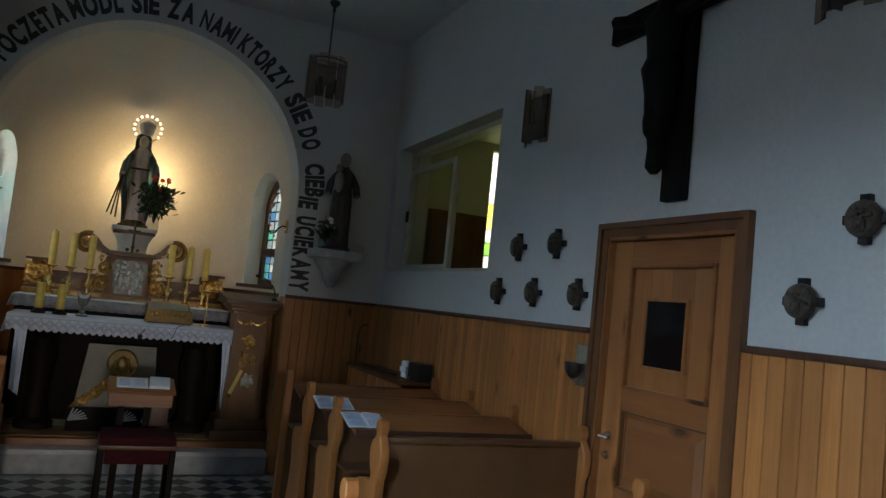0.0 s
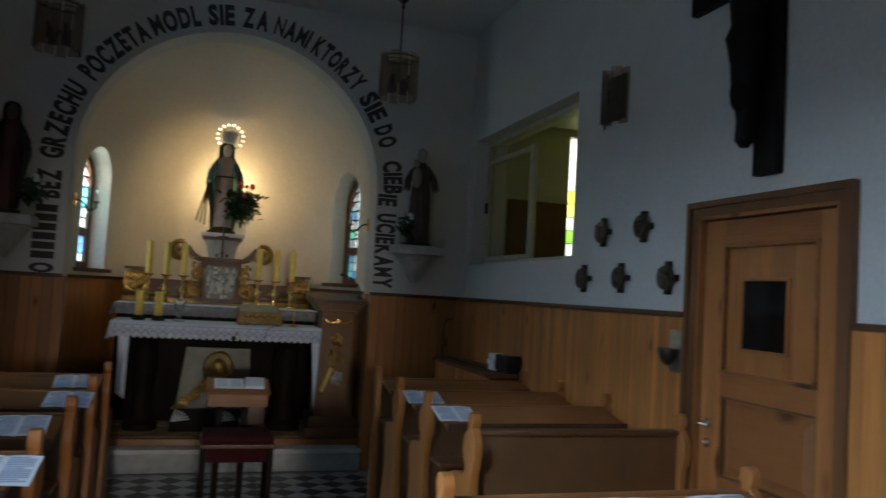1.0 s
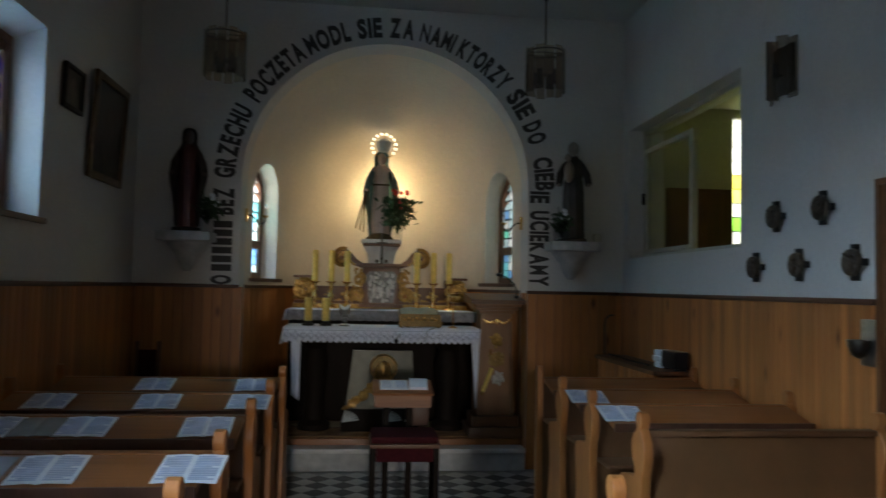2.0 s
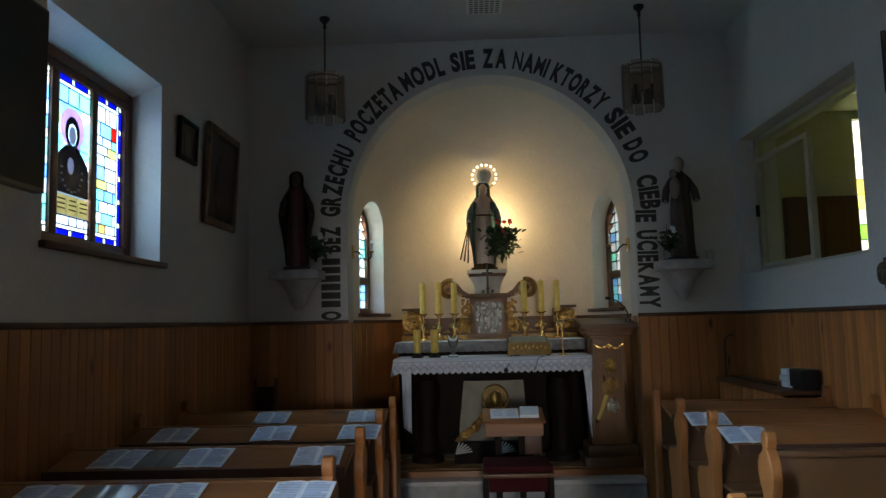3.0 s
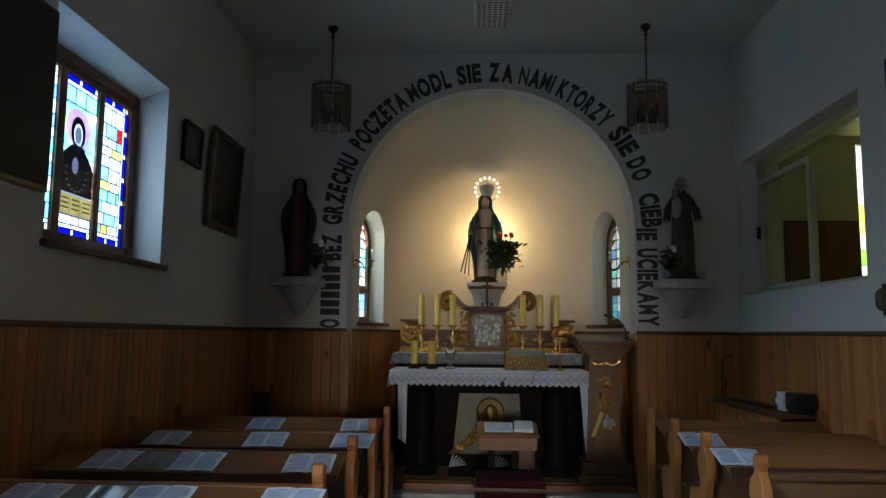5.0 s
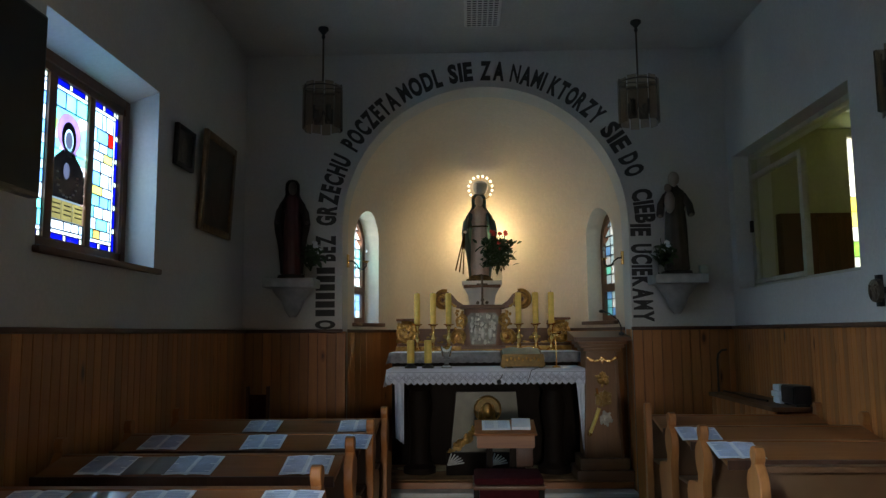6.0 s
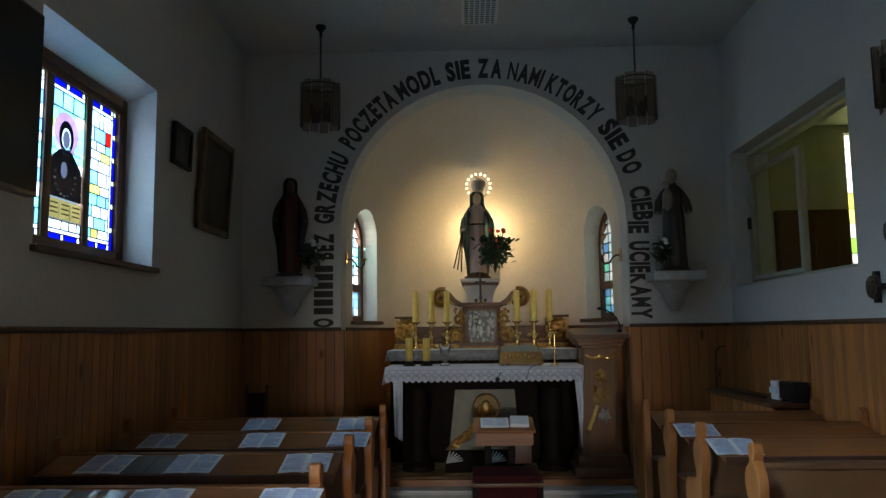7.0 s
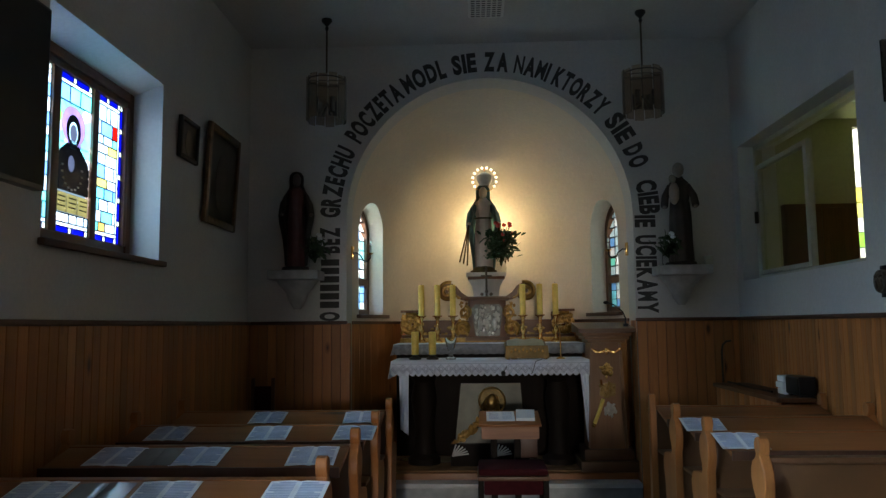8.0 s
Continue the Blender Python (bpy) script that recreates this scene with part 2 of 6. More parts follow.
def tube(bm, pts, r, seg=8):
    """A bent rod of radius r through pts."""
    pts = [Vector(p) for p in pts]
    rings = []
    for k, p in enumerate(pts):
        d = (pts[min(k + 1, len(pts) - 1)] - pts[max(k - 1, 0)]).normalized()
        u = d.orthogonal().normalized() if k == 0 else (rings[-1][1] - d * rings[-1][1].dot(d)).normalized()
        w = d.cross(u)
        rings.append(([bm.verts.new(p + r * (u * math.cos(2 * math.pi * j / seg) + w * math.sin(2 * math.pi * j / seg))) for j in range(seg)], u))
    for (a, _), (b, _) in zip(rings, rings[1:]):
        for j in range(seg):
            bm.faces.new((a[j], a[(j + 1) % seg], b[(j + 1) % seg], b[j]))
    bm.faces.new(list(reversed(rings[0][0])))
    bm.faces.new(rings[-1][0])
    return bm


def mesh_of(name, bm, material, smooth=True):
    me = bpy.data.meshes.new(name)
    bmesh.ops.recalc_face_normals(bm, faces=bm.faces)
    bm.to_mesh(me)
    bm.free()
    me.materials.append(material)
    if smooth:
        for p in me.polygons:
            p.use_smooth = True
        me.set_sharp_from_angle(angle=radians(35))
    return me


def part(name, bm, material, parent, label="", smooth=True):
    ob = new(name, mesh_of(name, bm, material, smooth))
    ob.parent = parent
    if label:
        ob["label"] = label
    return ob


def thing(name, m, label, category, group="", kind=""):
    ob = new(name)
    ob.empty_display_size = 0.1
    ob.matrix_world = m
    return tagged(ob, label, category, group, kind)


def solid(name, bm, material, label, category, group="", kind="", m=None):
    ob = new(name, mesh_of(name, bm, material))
    if m is not None:
        ob.matrix_world = m
    return tagged(ob, label, category, group, kind)


def cut(ob, bm, local=False):
    """Take the form bm out of ob's mesh for good."""
    tool = new("cutter", mesh_of("cutter", bm, PLASTER, False))
    bpy.context.view_layer.update()
    if local:
        tool.matrix_world = ob.matrix_world.copy()
    mod = ob.modifiers.new("cut", "BOOLEAN")
    mod.operation, mod.object, mod.solver = "DIFFERENCE", tool, "EXACT"
    bpy.context.view_layer.update()
    me = bpy.data.meshes.new_from_object(ob.evaluated_get(bpy.context.evaluated_depsgraph_get()))
    ob.modifiers.clear()
    ob.data = me
    bpy.data.objects.remove(tool)


# ---- the shell of the chapel ----
T = 0.32
WIN_L = (5.38, 6.70, 1.94, 3.04)             # window in the left wall: y0, y1, z0, z1
DOOR = (4.225, 5.105, 0.0, 2.065)              # doorway in the right wall
HATCH = (6.47, 8.46, 1.88, 3.03)             # glazed opening to the side room

w = solid("wall_west", box(bmesh.new(), XL - T, XL, YF - T, YB + T, 0, ZC + 0.2), PLASTER, "white plastered side wall above pine panelling", "wall", kind="structure")
cut(w, box(bmesh.new(), XL - 1, XL + 1, *WIN_L))
cut(w, prism(bmesh.new(), [(-2.36, 3.035), (-2.36, 2.9), (XL + 0.1, 2.9), (XL + 0.1, 3.15)], WIN_L[0], WIN_L[1], "y"))   # splayed head
cut(w, box(bmesh.new(), XL - 1, XL + 1, 2.1, 3.30, 1.94, 3.06))
w = solid("wall_east", box(bmesh.new(), XR, XR + T, YF - T, YB + T, 0, ZC + 0.2), PLASTER, "white plastered side wall with doorway and inner window", "wall", kind="structure")
cut(w, box(bmesh.new(), XR - 1, XR + 1, DOOR[0], DOOR[1], -0.5, DOOR[3]))
cut(w, box(bmesh.new(), XR - 1, XR + 1, *HATCH))
w = solid("wall_south", box(bmesh.new(), XL, XR, YF - T, YF, 0, ZC + 0.2), PLASTER, "white plastered rear wall with the open entrance", "wall", kind="structure")
# this opening is added; it narrows the fill lamp's beam onto the altar
cut(w, box(bmesh.new(), -0.47, 0.37, YF - 1, YF + 1, -0.5, 2.06))
w = solid("wall_north", box(bmesh.new(), XL, XR, YB, YB + 0.3, 0, ZC + 0.2), PLASTER, "white plastered wall with a round chancel arch", "wall", kind="structure")


def arch_outline(half, spring, rad, z0, n=40):
    return [(-half, z0)] + [(-rad * math.cos(math.pi * k / n), spring + rad * math.sin(math.pi * k / n)) for k in range(n + 1)] + [(half, z0)]


cut(w, prism(bmesh.new(), arch_outline(RAD, SPRING, RAD, -0.5), YB - 1, YB + 1, "y"))
solid("ceiling", box(bmesh.new(), XL - T, XR + T, YF - T, YB + 0.3, ZC, ZC + 0.25), PLASTER, "flat white plastered ceiling", "ceiling", kind="structure")
solid("floor", box(bmesh.new(), XL - T, XR + T + 2.9, YF - T, 11.5, -0.2, -0.012), STONE, "cement bed under the floor tiles", "floor", kind="structure")

# apse: half-oval plan under a half dome
AY, AD, AW = YB + 0.3, 2.05, 1.30


def apse_shell():
    bm = bmesh.new()
    nt_, levels = 40, [0.0, 0.8, WZ, 2.0, SPRING] + [SPRING + 1.30 * math.sin(math.radians(a)) for a in range(10, 90, 10)]
    shells = []
    for off in (0.0, 0.3):
        rows = []
        for z in levels:
            s = 1.0 if z <= SPRING else math.sqrt(max(0.0, 1 - ((z - SPRING) / 1.30) ** 2))
            row = []
            for k in range(nt_ + 1):
                a = math.pi * k / nt_
                x, y = -(AW * s + off) * math.cos(a), (AD * s + off) * math.sin(a)
                zz = z + (off * (1 - s) if z > SPRING else 0)
                row.append(bm.verts.new((x, AY + y, zz)))
            rows.append(row)
        top = bm.verts.new((0, AY, SPRING + 1.30 + off))
        shells.append((rows, top))
        for a, b in zip(rows, rows[1:]):
            for k in range(nt_):
                bm.faces.new((a[k], a[k + 1], b[k + 1], b[k]))
        for k in range(nt_):
            bm.faces.new((rows[-1][k], rows[-1][k + 1], top))
    (ri, ti), (ro, to) = shells
    for a, b, c, d in zip(ri, ri[1:], ro, ro[1:]):
        bm.faces.new((a[0], b[0], d[0], c[0]))
        bm.faces.new((a[-1], b[-1], d[-1], c[-1]))
    bm.faces.new((ri[-1][0], ti, to, ro[-1][0]))
    bm.faces.new((ri[-1][-1], ti, to, ro[-1][-1]))
    for k in range(nt_):
        bm.faces.new((ri[0][k], ri[0][k + 1], ro[0][k + 1], ro[0][k]))
    return bm


apse = solid("wall_apse", apse_shell(), CREAM, "cream plastered half-round apse wall under a half dome", "wall", kind="structure")
APSE_WIN = []
for sgn in (-1, 1):
    y = 9.66
    x = sgn * AW * math.sqrt(1 - ((y - AY) / AD) ** 2)
    n = Vector((x / AW**2, (y - AY) / AD**2, 0)).normalized()
    turn = math.atan2(n.y, n.x)
    mw = Matrix.Translation((x, y, 0)) @ Matrix.Rotation(turn, 4, "Z")   # local x points outwards
    APSE_WIN.append((sgn, mw))
    bm = prism(bmesh.new(), arch_outline(0.33, 2.46, 0.33, 1.64, 20), -0.5, 0.8, "x")
    bmesh.ops.transform(bm, matrix=mw, verts=bm.verts)
    cut(apse, bm)


# ---- side room behind the east wall ----
SX0, SX1, SY0, SY1, SZ = XR + T, 5.0, 5.9, 9.05, 3.42
solid("side_room_wall_north", box(bmesh.new(), SX0, SX1, SY1, SY1 + 0.25, 0, SZ), YELLOW, "yellow painted wall of the side room", "wall", kind="structure")
cut(bpy.data.objects["side_room_wall_north"], box(bmesh.new(), 3.43, 4.1, SY1 - 1, SY1 + 1, 1.50, 3.34))
solid("side_room_wall_east", box(bmesh.new(), SX1, SX1 + 0.25, SY0 - 0.25, SY1 + 0.25, 0, SZ), YELLOW, "yellow painted wall of the side room", "wall", kind="structure")
solid("side_room_wall_south", box(bmesh.new(), SX0, SX1, SY0 - 0.25, SY0, 0, SZ), YELLOW, "yellow painted wall of the side room", "wall", kind="structure")
solid("side_room_wall_west", box(bmesh.new(), SX0 + 0.002, SX0 + 0.02, SY0, HATCH[0], 0, SZ), YELLOW, "yellow painted wall of the side room", "wall", kind="structure")
solid("side_room_wall_lining", box(bmesh.new(), SX0 + 0.002, SX0 + 0.02, HATCH[1], SY1, 0, SZ), YELLOW, "yellow painted wall of the side room", "wall", kind="structure")
solid("side_room_ceiling", box(bmesh.new(), SX0, SX1 + 0.25, SY0 - 0.25, SY1 + 0.25, SZ, SZ + 0.2), YELLOW, "yellow painted ceiling of the side room", "ceiling", kind="structure")
# dark lobby behind the closed door
solid("lobby_wall", box(bmesh.new(), XR + T + 0.9, XR + T + 1.0, 3.3, 5.7, 0, 2.6), PLASTER, "plain lobby wall behind the door", "wall", kind="structure")
solid("lobby_ceiling", box(bmesh.new(), XR + T, XR + T + 1.0, 3.2, 5.6, 2.6, 2.7), PLASTER, "plain lobby ceiling behind the door", "ceiling", kind="structure")
for yy in (3.2, 5.5):
    solid("lobby_side_wall", box(bmesh.new(), XR + T, XR + T + 0.9, yy, yy + 0.1, 0, 2.6), PLASTER, "plain lobby side wall", "wall", kind="structure")

cupboard = thing("cupboard", pose(3.05, 8.72, 0), "shallow brown wooden cupboard in the side room", "cupboard")
part("carcass", box(bmesh.new(), -0.33, 0.32, 0.215, 0.325, 0, 2.60, 0.006), DARKWOOD, cupboard)
for k in range(2):
    d = part("door", box(bmesh.new(), -0.322 + 0.319 * k, -0.008 + 0.319 * k, 0.195, 0.2145, 0.08, 2.56, 0.005), DARKWOOD, cupboard)
    part("knob", ball(bmesh.new(), 0.015, -0.03 + 0.05 * k, 0.185, 1.2), CHROME, d)

fl = thing("fluorescent_light", pose(2.88, 7.72, SZ), "white unlit fluorescent ceiling light", "light")
part("housing", box(bmesh.new(), -0.13, 0.13, -0.4, 0.4, -0.04, 0, 0.005), TUBE, fl)
part("diffuser", box(bmesh.new(), -0.11, 0.11, -0.38, 0.38, -0.12, -0.042, 0.02), TUBE, fl)


# ---- stained glass ----
GLASS = {k: mat_stained("glass_" + k, c) for k, c in {
    "blue": (0.02, 0.04, 0.55), "white": (0.92, 0.94, 0.95), "cyan": (0.45, 0.86, 0.93), "aqua": (0.45, 0.92, 0.80),
    "yellow": (0.95, 0.85, 0.35), "orange": (0.90, 0.62, 0.28), "red": (0.75, 0.06, 0.04), "green": (0.55, 0.85, 0.30),
    "sky": (0.42, 0.66, 0.95), "violet": (0.50, 0.36, 0.58), "black": (0.02, 0.02, 0.025), "flesh": (0.22, 0.215, 0.26),
    "pale": (0.75, 0.88, 0.92), "lemon": (0.95, 0.95, 0.45), "amber": (0.38, 0.32, 0.17), "cream": (0.95, 0.94, 0.78)}.items()}


def pane(parent, key, pts, w0=0.0, name="pane"):
    """One piece of glass, cut to pts in (u, z), 4 mm thick, in the local plane x = w0."""
    ob = part(name, prism(bmesh.new(), pts, w0 - 0.002, w0 + 0.002, "x"), GLASS[key], parent, smooth=False)
    return ob


def rect(u0, u1, z0, z1, g=0.003):
    return [(u0 + g, z0 + g), (u1 - g, z0 + g), (u1 - g, z1 - g), (u0 + g, z1 - g)]


def came(bm, u0, u1, z0, z1, r=0.003):
    for a, b, c, d in ((u0 - r, u1 + r, z0 - r, z0 + r), (u0 - r, u1 + r, z1 - r, z1 + r), (u0 - r, u0 + r, z0, z1), (u1 - r, u1 + r, z0, z1)):
        bm.verts.ensure_lookup_table()
        box(bm, -0.005, 0.005, a, b, c, d)


def light(parent, u0, u1, z0, z1, rnd, figure=False, sides=(True, True)):
    """A leaded light: blue border with pale dots, a white strip inside it, then coloured oblongs in courses."""
    lead, b, w_ = bmesh.new(), 0.034, 0.024
    zs = [z0 + (z1 - z0) * k / 6 for k in range(7)]
    cells = []
    for a, c in zip(zs, zs[1:]):
        m = c - 0.034
        for e in [q for q, on in zip(((u0, u0 + b), (u1 - b, u1)), sides) if on]:
            cells += [("blue", *e, a, m), ("cream", *e, m, c)]
    iu0, iu1 = u0 + b * sides[0], u1 - b * sides[1]
    us = [iu0 + (iu1 - iu0) * k / 2 for k in range(3)]
    for a, c in zip(us, us[1:]):
        for e in ((z0, z0 + b), (z1 - b, z1)):
            m = c - 0.034
            cells += [("blue", a, m, *e), ("cream", m, c, *e)]
    zlo, zhi = z0 + b + w_, z1 - b - w_
    cells += [("white", iu0, iu1, z0 + b, zlo), ("white", iu0, iu1, zhi, z1 - b)]
    if sides[1]:
        cells.append(("white", iu1 - w_, iu1, zlo, zhi))
        iu1 -= w_
    z = zlo
    keys = ["white", "white", "white", "pale", "cyan", "white", "aqua", "sky", "yellow", "white", "orange", "pale", "cyan", "white", "pale"]
    row = 0
    while z < zhi - 0.02:
        h = min(rnd.choice((0.055, 0.07, 0.085)), zhi - z)
        if zhi - z - h < 0.03:
            h = zhi - z
        u = iu0
        while u < iu1 - 0.01:
            d = min(rnd.choice((0.05, 0.08, 0.11, 0.14)), iu1 - u)
            if iu1 - u - d < 0.03:
                d = iu1 - u
            key = rnd.choice(keys)
            if not figure and u > iu0 + 0.01 and row in (3, 9):
                key = "red" if d < 0.07 and row == 9 else "sky"
            cells.append((key, u, u + d, z, z + h))
            u += d
        z += h
        row += 1
    K, O = 0.86, 0.066

    def Z(c):
        return z1 - O + c * K
    for key, a, c, d, e in cells:
        if figure and a > iu0 - 0.001 and c < iu1 + 0.001 and zlo - 0.001 < d and e < zhi + 0.001:
            top, low = Z(-0.10), Z(-0.825)
            if d > low - 0.02 and e < top + 0.02:
                continue
            if e > top > d:
                d = top
            elif e > low > d:
                e = low
        pane(parent, key, rect(a, c, d, e, 0.002))
        came(lead, a, c, d, e, 0.0024)
    part("lead_came", lead, LEAD, parent, "dark lead strips between the panes", smooth=False)
    if not figure:
        return
    cu, n = (u0 + u1) / 2 - 0.01, 28

    def ell(ru, rz, cz):
        return [(cu + ru * math.cos(2 * math.pi * k / n), Z(cz + rz * math.sin(2 * math.pi * k / n))) for k in range(n)]

    def band(key, outer, inner):
        for k in range(0, n, 4):
            o = [outer[(k + q) % n] for q in range(5)]
            i_ = [inner[(k + q) % n] for q in range(4, -1, -1)]
            pane(parent, key, o + i_, 0.0)
    face, coif, veil, halo = ell(0.036, 0.058, -0.292), ell(0.046, 0.072, -0.288), ell(0.076, 0.105, -0.275), ell(0.128, 0.13, -0.245)
    clasp = [(u - 0.012, z) for u, z in ell(0.034, 0.055, -0.495)]
    pane(parent, "pale", [(cu - 0.03, Z(-0.395)), (cu + 0.022, Z(-0.395)), (cu + 0.032, Z(-0.345)), (cu - 0.036, Z(-0.345))], 0.005)
    pane(parent, "flesh", face)
    band("pale", coif, face)
    band("black", veil, coif)
    band("violet", halo, veil)
    field = []
    for k in range(n):
        ca, sa = math.cos(2 * math.pi * k / n), math.sin(2 * math.pi * k / n)
        reach = min(((iu1 - cu) if ca > 0 else (cu - iu0)) / max(1e-6, abs(ca)), (0.145 if sa > 0 else 0.13) / max(1e-6, abs(sa)))
        field.append((cu + reach * ca, Z(-0.245 + reach * sa)))
    for k, key in zip(range(0, n, 2), ("cyan", "white", "cyan", "aqua", "sky", "aqua", "green", "white", "sky", "white", "pale", "violet", "aqua", "cyan")):
        pane(parent, key, [field[(k + q) % n] for q in range(3)] + [halo[(k + q) % n] for q in (2, 1, 0)])
    pane(parent, "flesh", clasp)

    def half(z):
        return 0.06 + 0.11 * min(1.0, max(0.0, (-0.365 - z) / 0.10))
    robe = []
    for k in range(n):
        zz = min(max(-0.522 + 0.24 * math.sin(2 * math.pi * k / n), -0.68), -0.365)
        uu = 2.2 * half(zz) * math.cos(2 * math.pi * k / n)
        robe.append((cu + max(-half(zz), min(half(zz), uu)), Z(zz)))
    band("black", robe, clasp)
    for s_ in (-1, 1):
        e0 = iu0 if s_ < 0 else iu1
        for q in range(5):
            za, zb = -0.68 + 0.063 * q, -0.617 + 0.063 * q
            pane(parent, ("black", "black", "black", "white", "aqua")[q], [(e0, Z(za) + 0.003), (cu + s_ * half(za) + s_ * 0.003, Z(za) + 0.003), (cu + s_ * half(zb) + s_ * 0.003, Z(zb) - 0.003), (e0, Z(zb) - 0.003)])
    for k in range(11):
        a = math.pi * (0.95 + 1.1 * k / 10)
        ou, oz = cu - 0.01 + 0.105 * math.cos(a), Z(-0.54 + 0.125 * math.sin(a))
        part("bead", prism(bmesh.new(), rect(ou - 0.009, ou + 0.009, oz - 0.005, oz + 0.005, 0), 0.006, 0.010, "x"), PAPER, parent)
    for k in range(3):
        w_ = (iu1 - iu0) / 3
        pane(parent, "amber", rect(iu0 + w_ * k, iu0 + w_ * (k + 1), Z(-0.82), Z(-0.69)))
        for j in range(3):
            part("caption_bar", prism(bmesh.new(), rect(iu0 + w_ * k + 0.02, iu0 + w_ * (k + 1) - 0.02, Z(-0.785 + 0.03 * j), Z(-0.777 + 0.03 * j), 0), 0.004, 0.006, "x"), LEAD, parent)

rnd = random.Random(5)
W0 = -2.37
win = thing("window_1", pose(W0, 0, 0), "wood-framed leaded stained glass window in a deep white reveal", "window", kind="structure")
fr = bmesh.new()
y0, y1, z0, z1 = WIN_L
for a in ((y0, y0 + 0.06, z0, z1), (y1 - 0.06, y1, z0, z1), (y1 - 0.10, y1 - 0.0605, z0 + 0.105, z1 - 0.105), (y0 + 0.06, y1 - 0.06, z0, z0 + 0.06), (y0 + 0.06, y1 - 0.06, z1 - 0.06, z1)):
    box(fr, -0.03, 0.03, *a, bevel=0.006)
for a in ((y0 + 0.06, y1 - 0.06, z0 + 0.06, z0 + 0.105), (y0 + 0.06, y1 - 0.06, z1 - 0.105, z1 - 0.06), (5.79, 5.865, z0 + 0.105, z1 - 0.105), (6.215, 6.28, z0 + 0.105, z1 - 0.105)):
    box(fr, -0.022, 0.018, *a, bevel=0.006)
part("window_frame", fr, DARKWOOD, win, "dark brown wooden frame with two mullions")
for a, b, f in ((5.44, 5.79, (True, False)), (5.865, 6.215, (False, False)), (6.28, 6.60, (False, True))):
    lt = part("sash", box(bmesh.new(), -0.012, 0.012, a, b, z0 + 0.105, z0 + 0.111), DARKWOOD, win)
    light(lt, a + 0.004, b - 0.004, z0 + 0.111, z1 - 0.105, rnd, f == (False, False), f)
sl = part("window_sill", box(bmesh.new(), 0.03, 0.222, y0 + 0.004, y1 - 0.004, z0 + 0.001, z0 + 0.014, 0.003), MOULD, win, "reddish brown wooden sill")
part("nosing", box(bmesh.new(), 0.2225, 0.262, y0 - 0.03, y1 + 0.035, z0 - 0.022, z0 + 0.014, 0.009), MOULD, sl)

win = thing("window_2", pose(-2.37, 0, 0), "plain glazed window out of sight behind", "window", kind="structure")
fr = bmesh.new()
for a in ((2.1, 2.16, 1.94, 3.06), (3.24, 3.30, 1.94, 3.06), (2.16, 3.24, 1.94, 2.0), (2.16, 3.24, 3.0, 3.06)):
    box(fr, -0.03, 0.03, *a, bevel=0.004)
part("window_frame", fr, DARKWOOD, win)
g = part("pane", box(bmesh.new(), -0.003, 0.003, 2.16, 3.24, 2.0, 3.0), CLEAR, win)
g.visible_shadow = False

# stained window of the side room
win = thing("window_3", Matrix.Translation((0, SY1 + 0.06, 0)) @ Matrix.Rotation(-math.pi / 2, 4, "Z"), "leaded window with yellow-green panes", "window", kind="structure")
lead = bmesh.new()
for j in range(13):
    za, zb = 1.50 + 1.84 * j / 13, 1.50 + 1.84 * (j + 1) / 13
    for i in range(5):
        ua, ub = 3.43 + 0.67 * i / 5, 3.43 + 0.67 * (i + 1) / 5
        pane(win, rnd.choice(("lemon", "white", "lemon", "green", "white", "yellow")), rect(ua, ub, za, zb))
        came(lead, ua, ub, za, zb)
part("lead_came", lead, LEAD, win, smooth=False)

# arched apse windows
for idx, (sgn, mw) in enumerate(APSE_WIN):
    win = thing("window_%d" % (4 + idx), mw @ Matrix.Translation((0.17, 0, 0)), "arched stained glass window in a brown wooden frame", "window", kind="structure")
    fr = prism(bmesh.new(), arch_outline(0.335, 2.46, 0.335, 1.64, 20), -0.03, 0.03, "x")
    fo = part("window_frame", fr, DARKWOOD, win, "brown varnished wooden frame")
    cut(fo, prism(bmesh.new(), arch_outline(0.26, 2.46, 0.26, 2.02, 20), -0.2, 0.2, "x"), True)
    cut(fo, box(bmesh.new(), -0.2, 0.2, -0.26, 0.26, 1.70, 1.95), True)
    rr = random.Random(11 + idx)
    lead = bmesh.new()
    keys = ["white", "pale", "cyan", "pale", "sky", "aqua", "pale", "white", "sky", "cyan", "pale"]
    zs = [1.70, 1.78, 1.87, 1.95]
    us = [-0.26, -0.14, 0.0, 0.14, 0.26]
    for a, b in zip(zs, zs[1:]):
        for c, d in zip(us, us[1:]):
            pane(win, rr.choice(keys[:5]), rect(c, d, a, b))
            came(lead, c, d, a, b)
    for j in range(7):
        a, b = 2.02 + 0.1 * j, 2.12 + 0.1 * j
        for c, d in zip(us, us[1:]):
            top = 2.46 + math.sqrt(max(0.0, 0.26**2 - min(abs(c), abs(d)) ** 2))
            if a >= min(top, 2.70):
                continue
            lo = lambda u: min(b, max(a + 0.01, 2.46 + math.sqrt(max(0.0, 0.26**2 - u * u))))
            pane(win, rr.choice(keys), [(c + 0.003, a + 0.003), (d - 0.003, a + 0.003), (d - 0.003, lo(d) - 0.003), (c + 0.003, lo(c) - 0.003)])
            came(lead, c, d, a, a + 0.008)
            came(lead, c, c + 0.004, a, lo(c))
    part("lead_came", lead, LEAD, win, smooth=False)
    part("window_sill", box(bmesh.new(), -0.24, -0.03, -0.40, 0.40, 1.605, 1.642, 0.006), MOULD, win, "dark brown wooden sill")

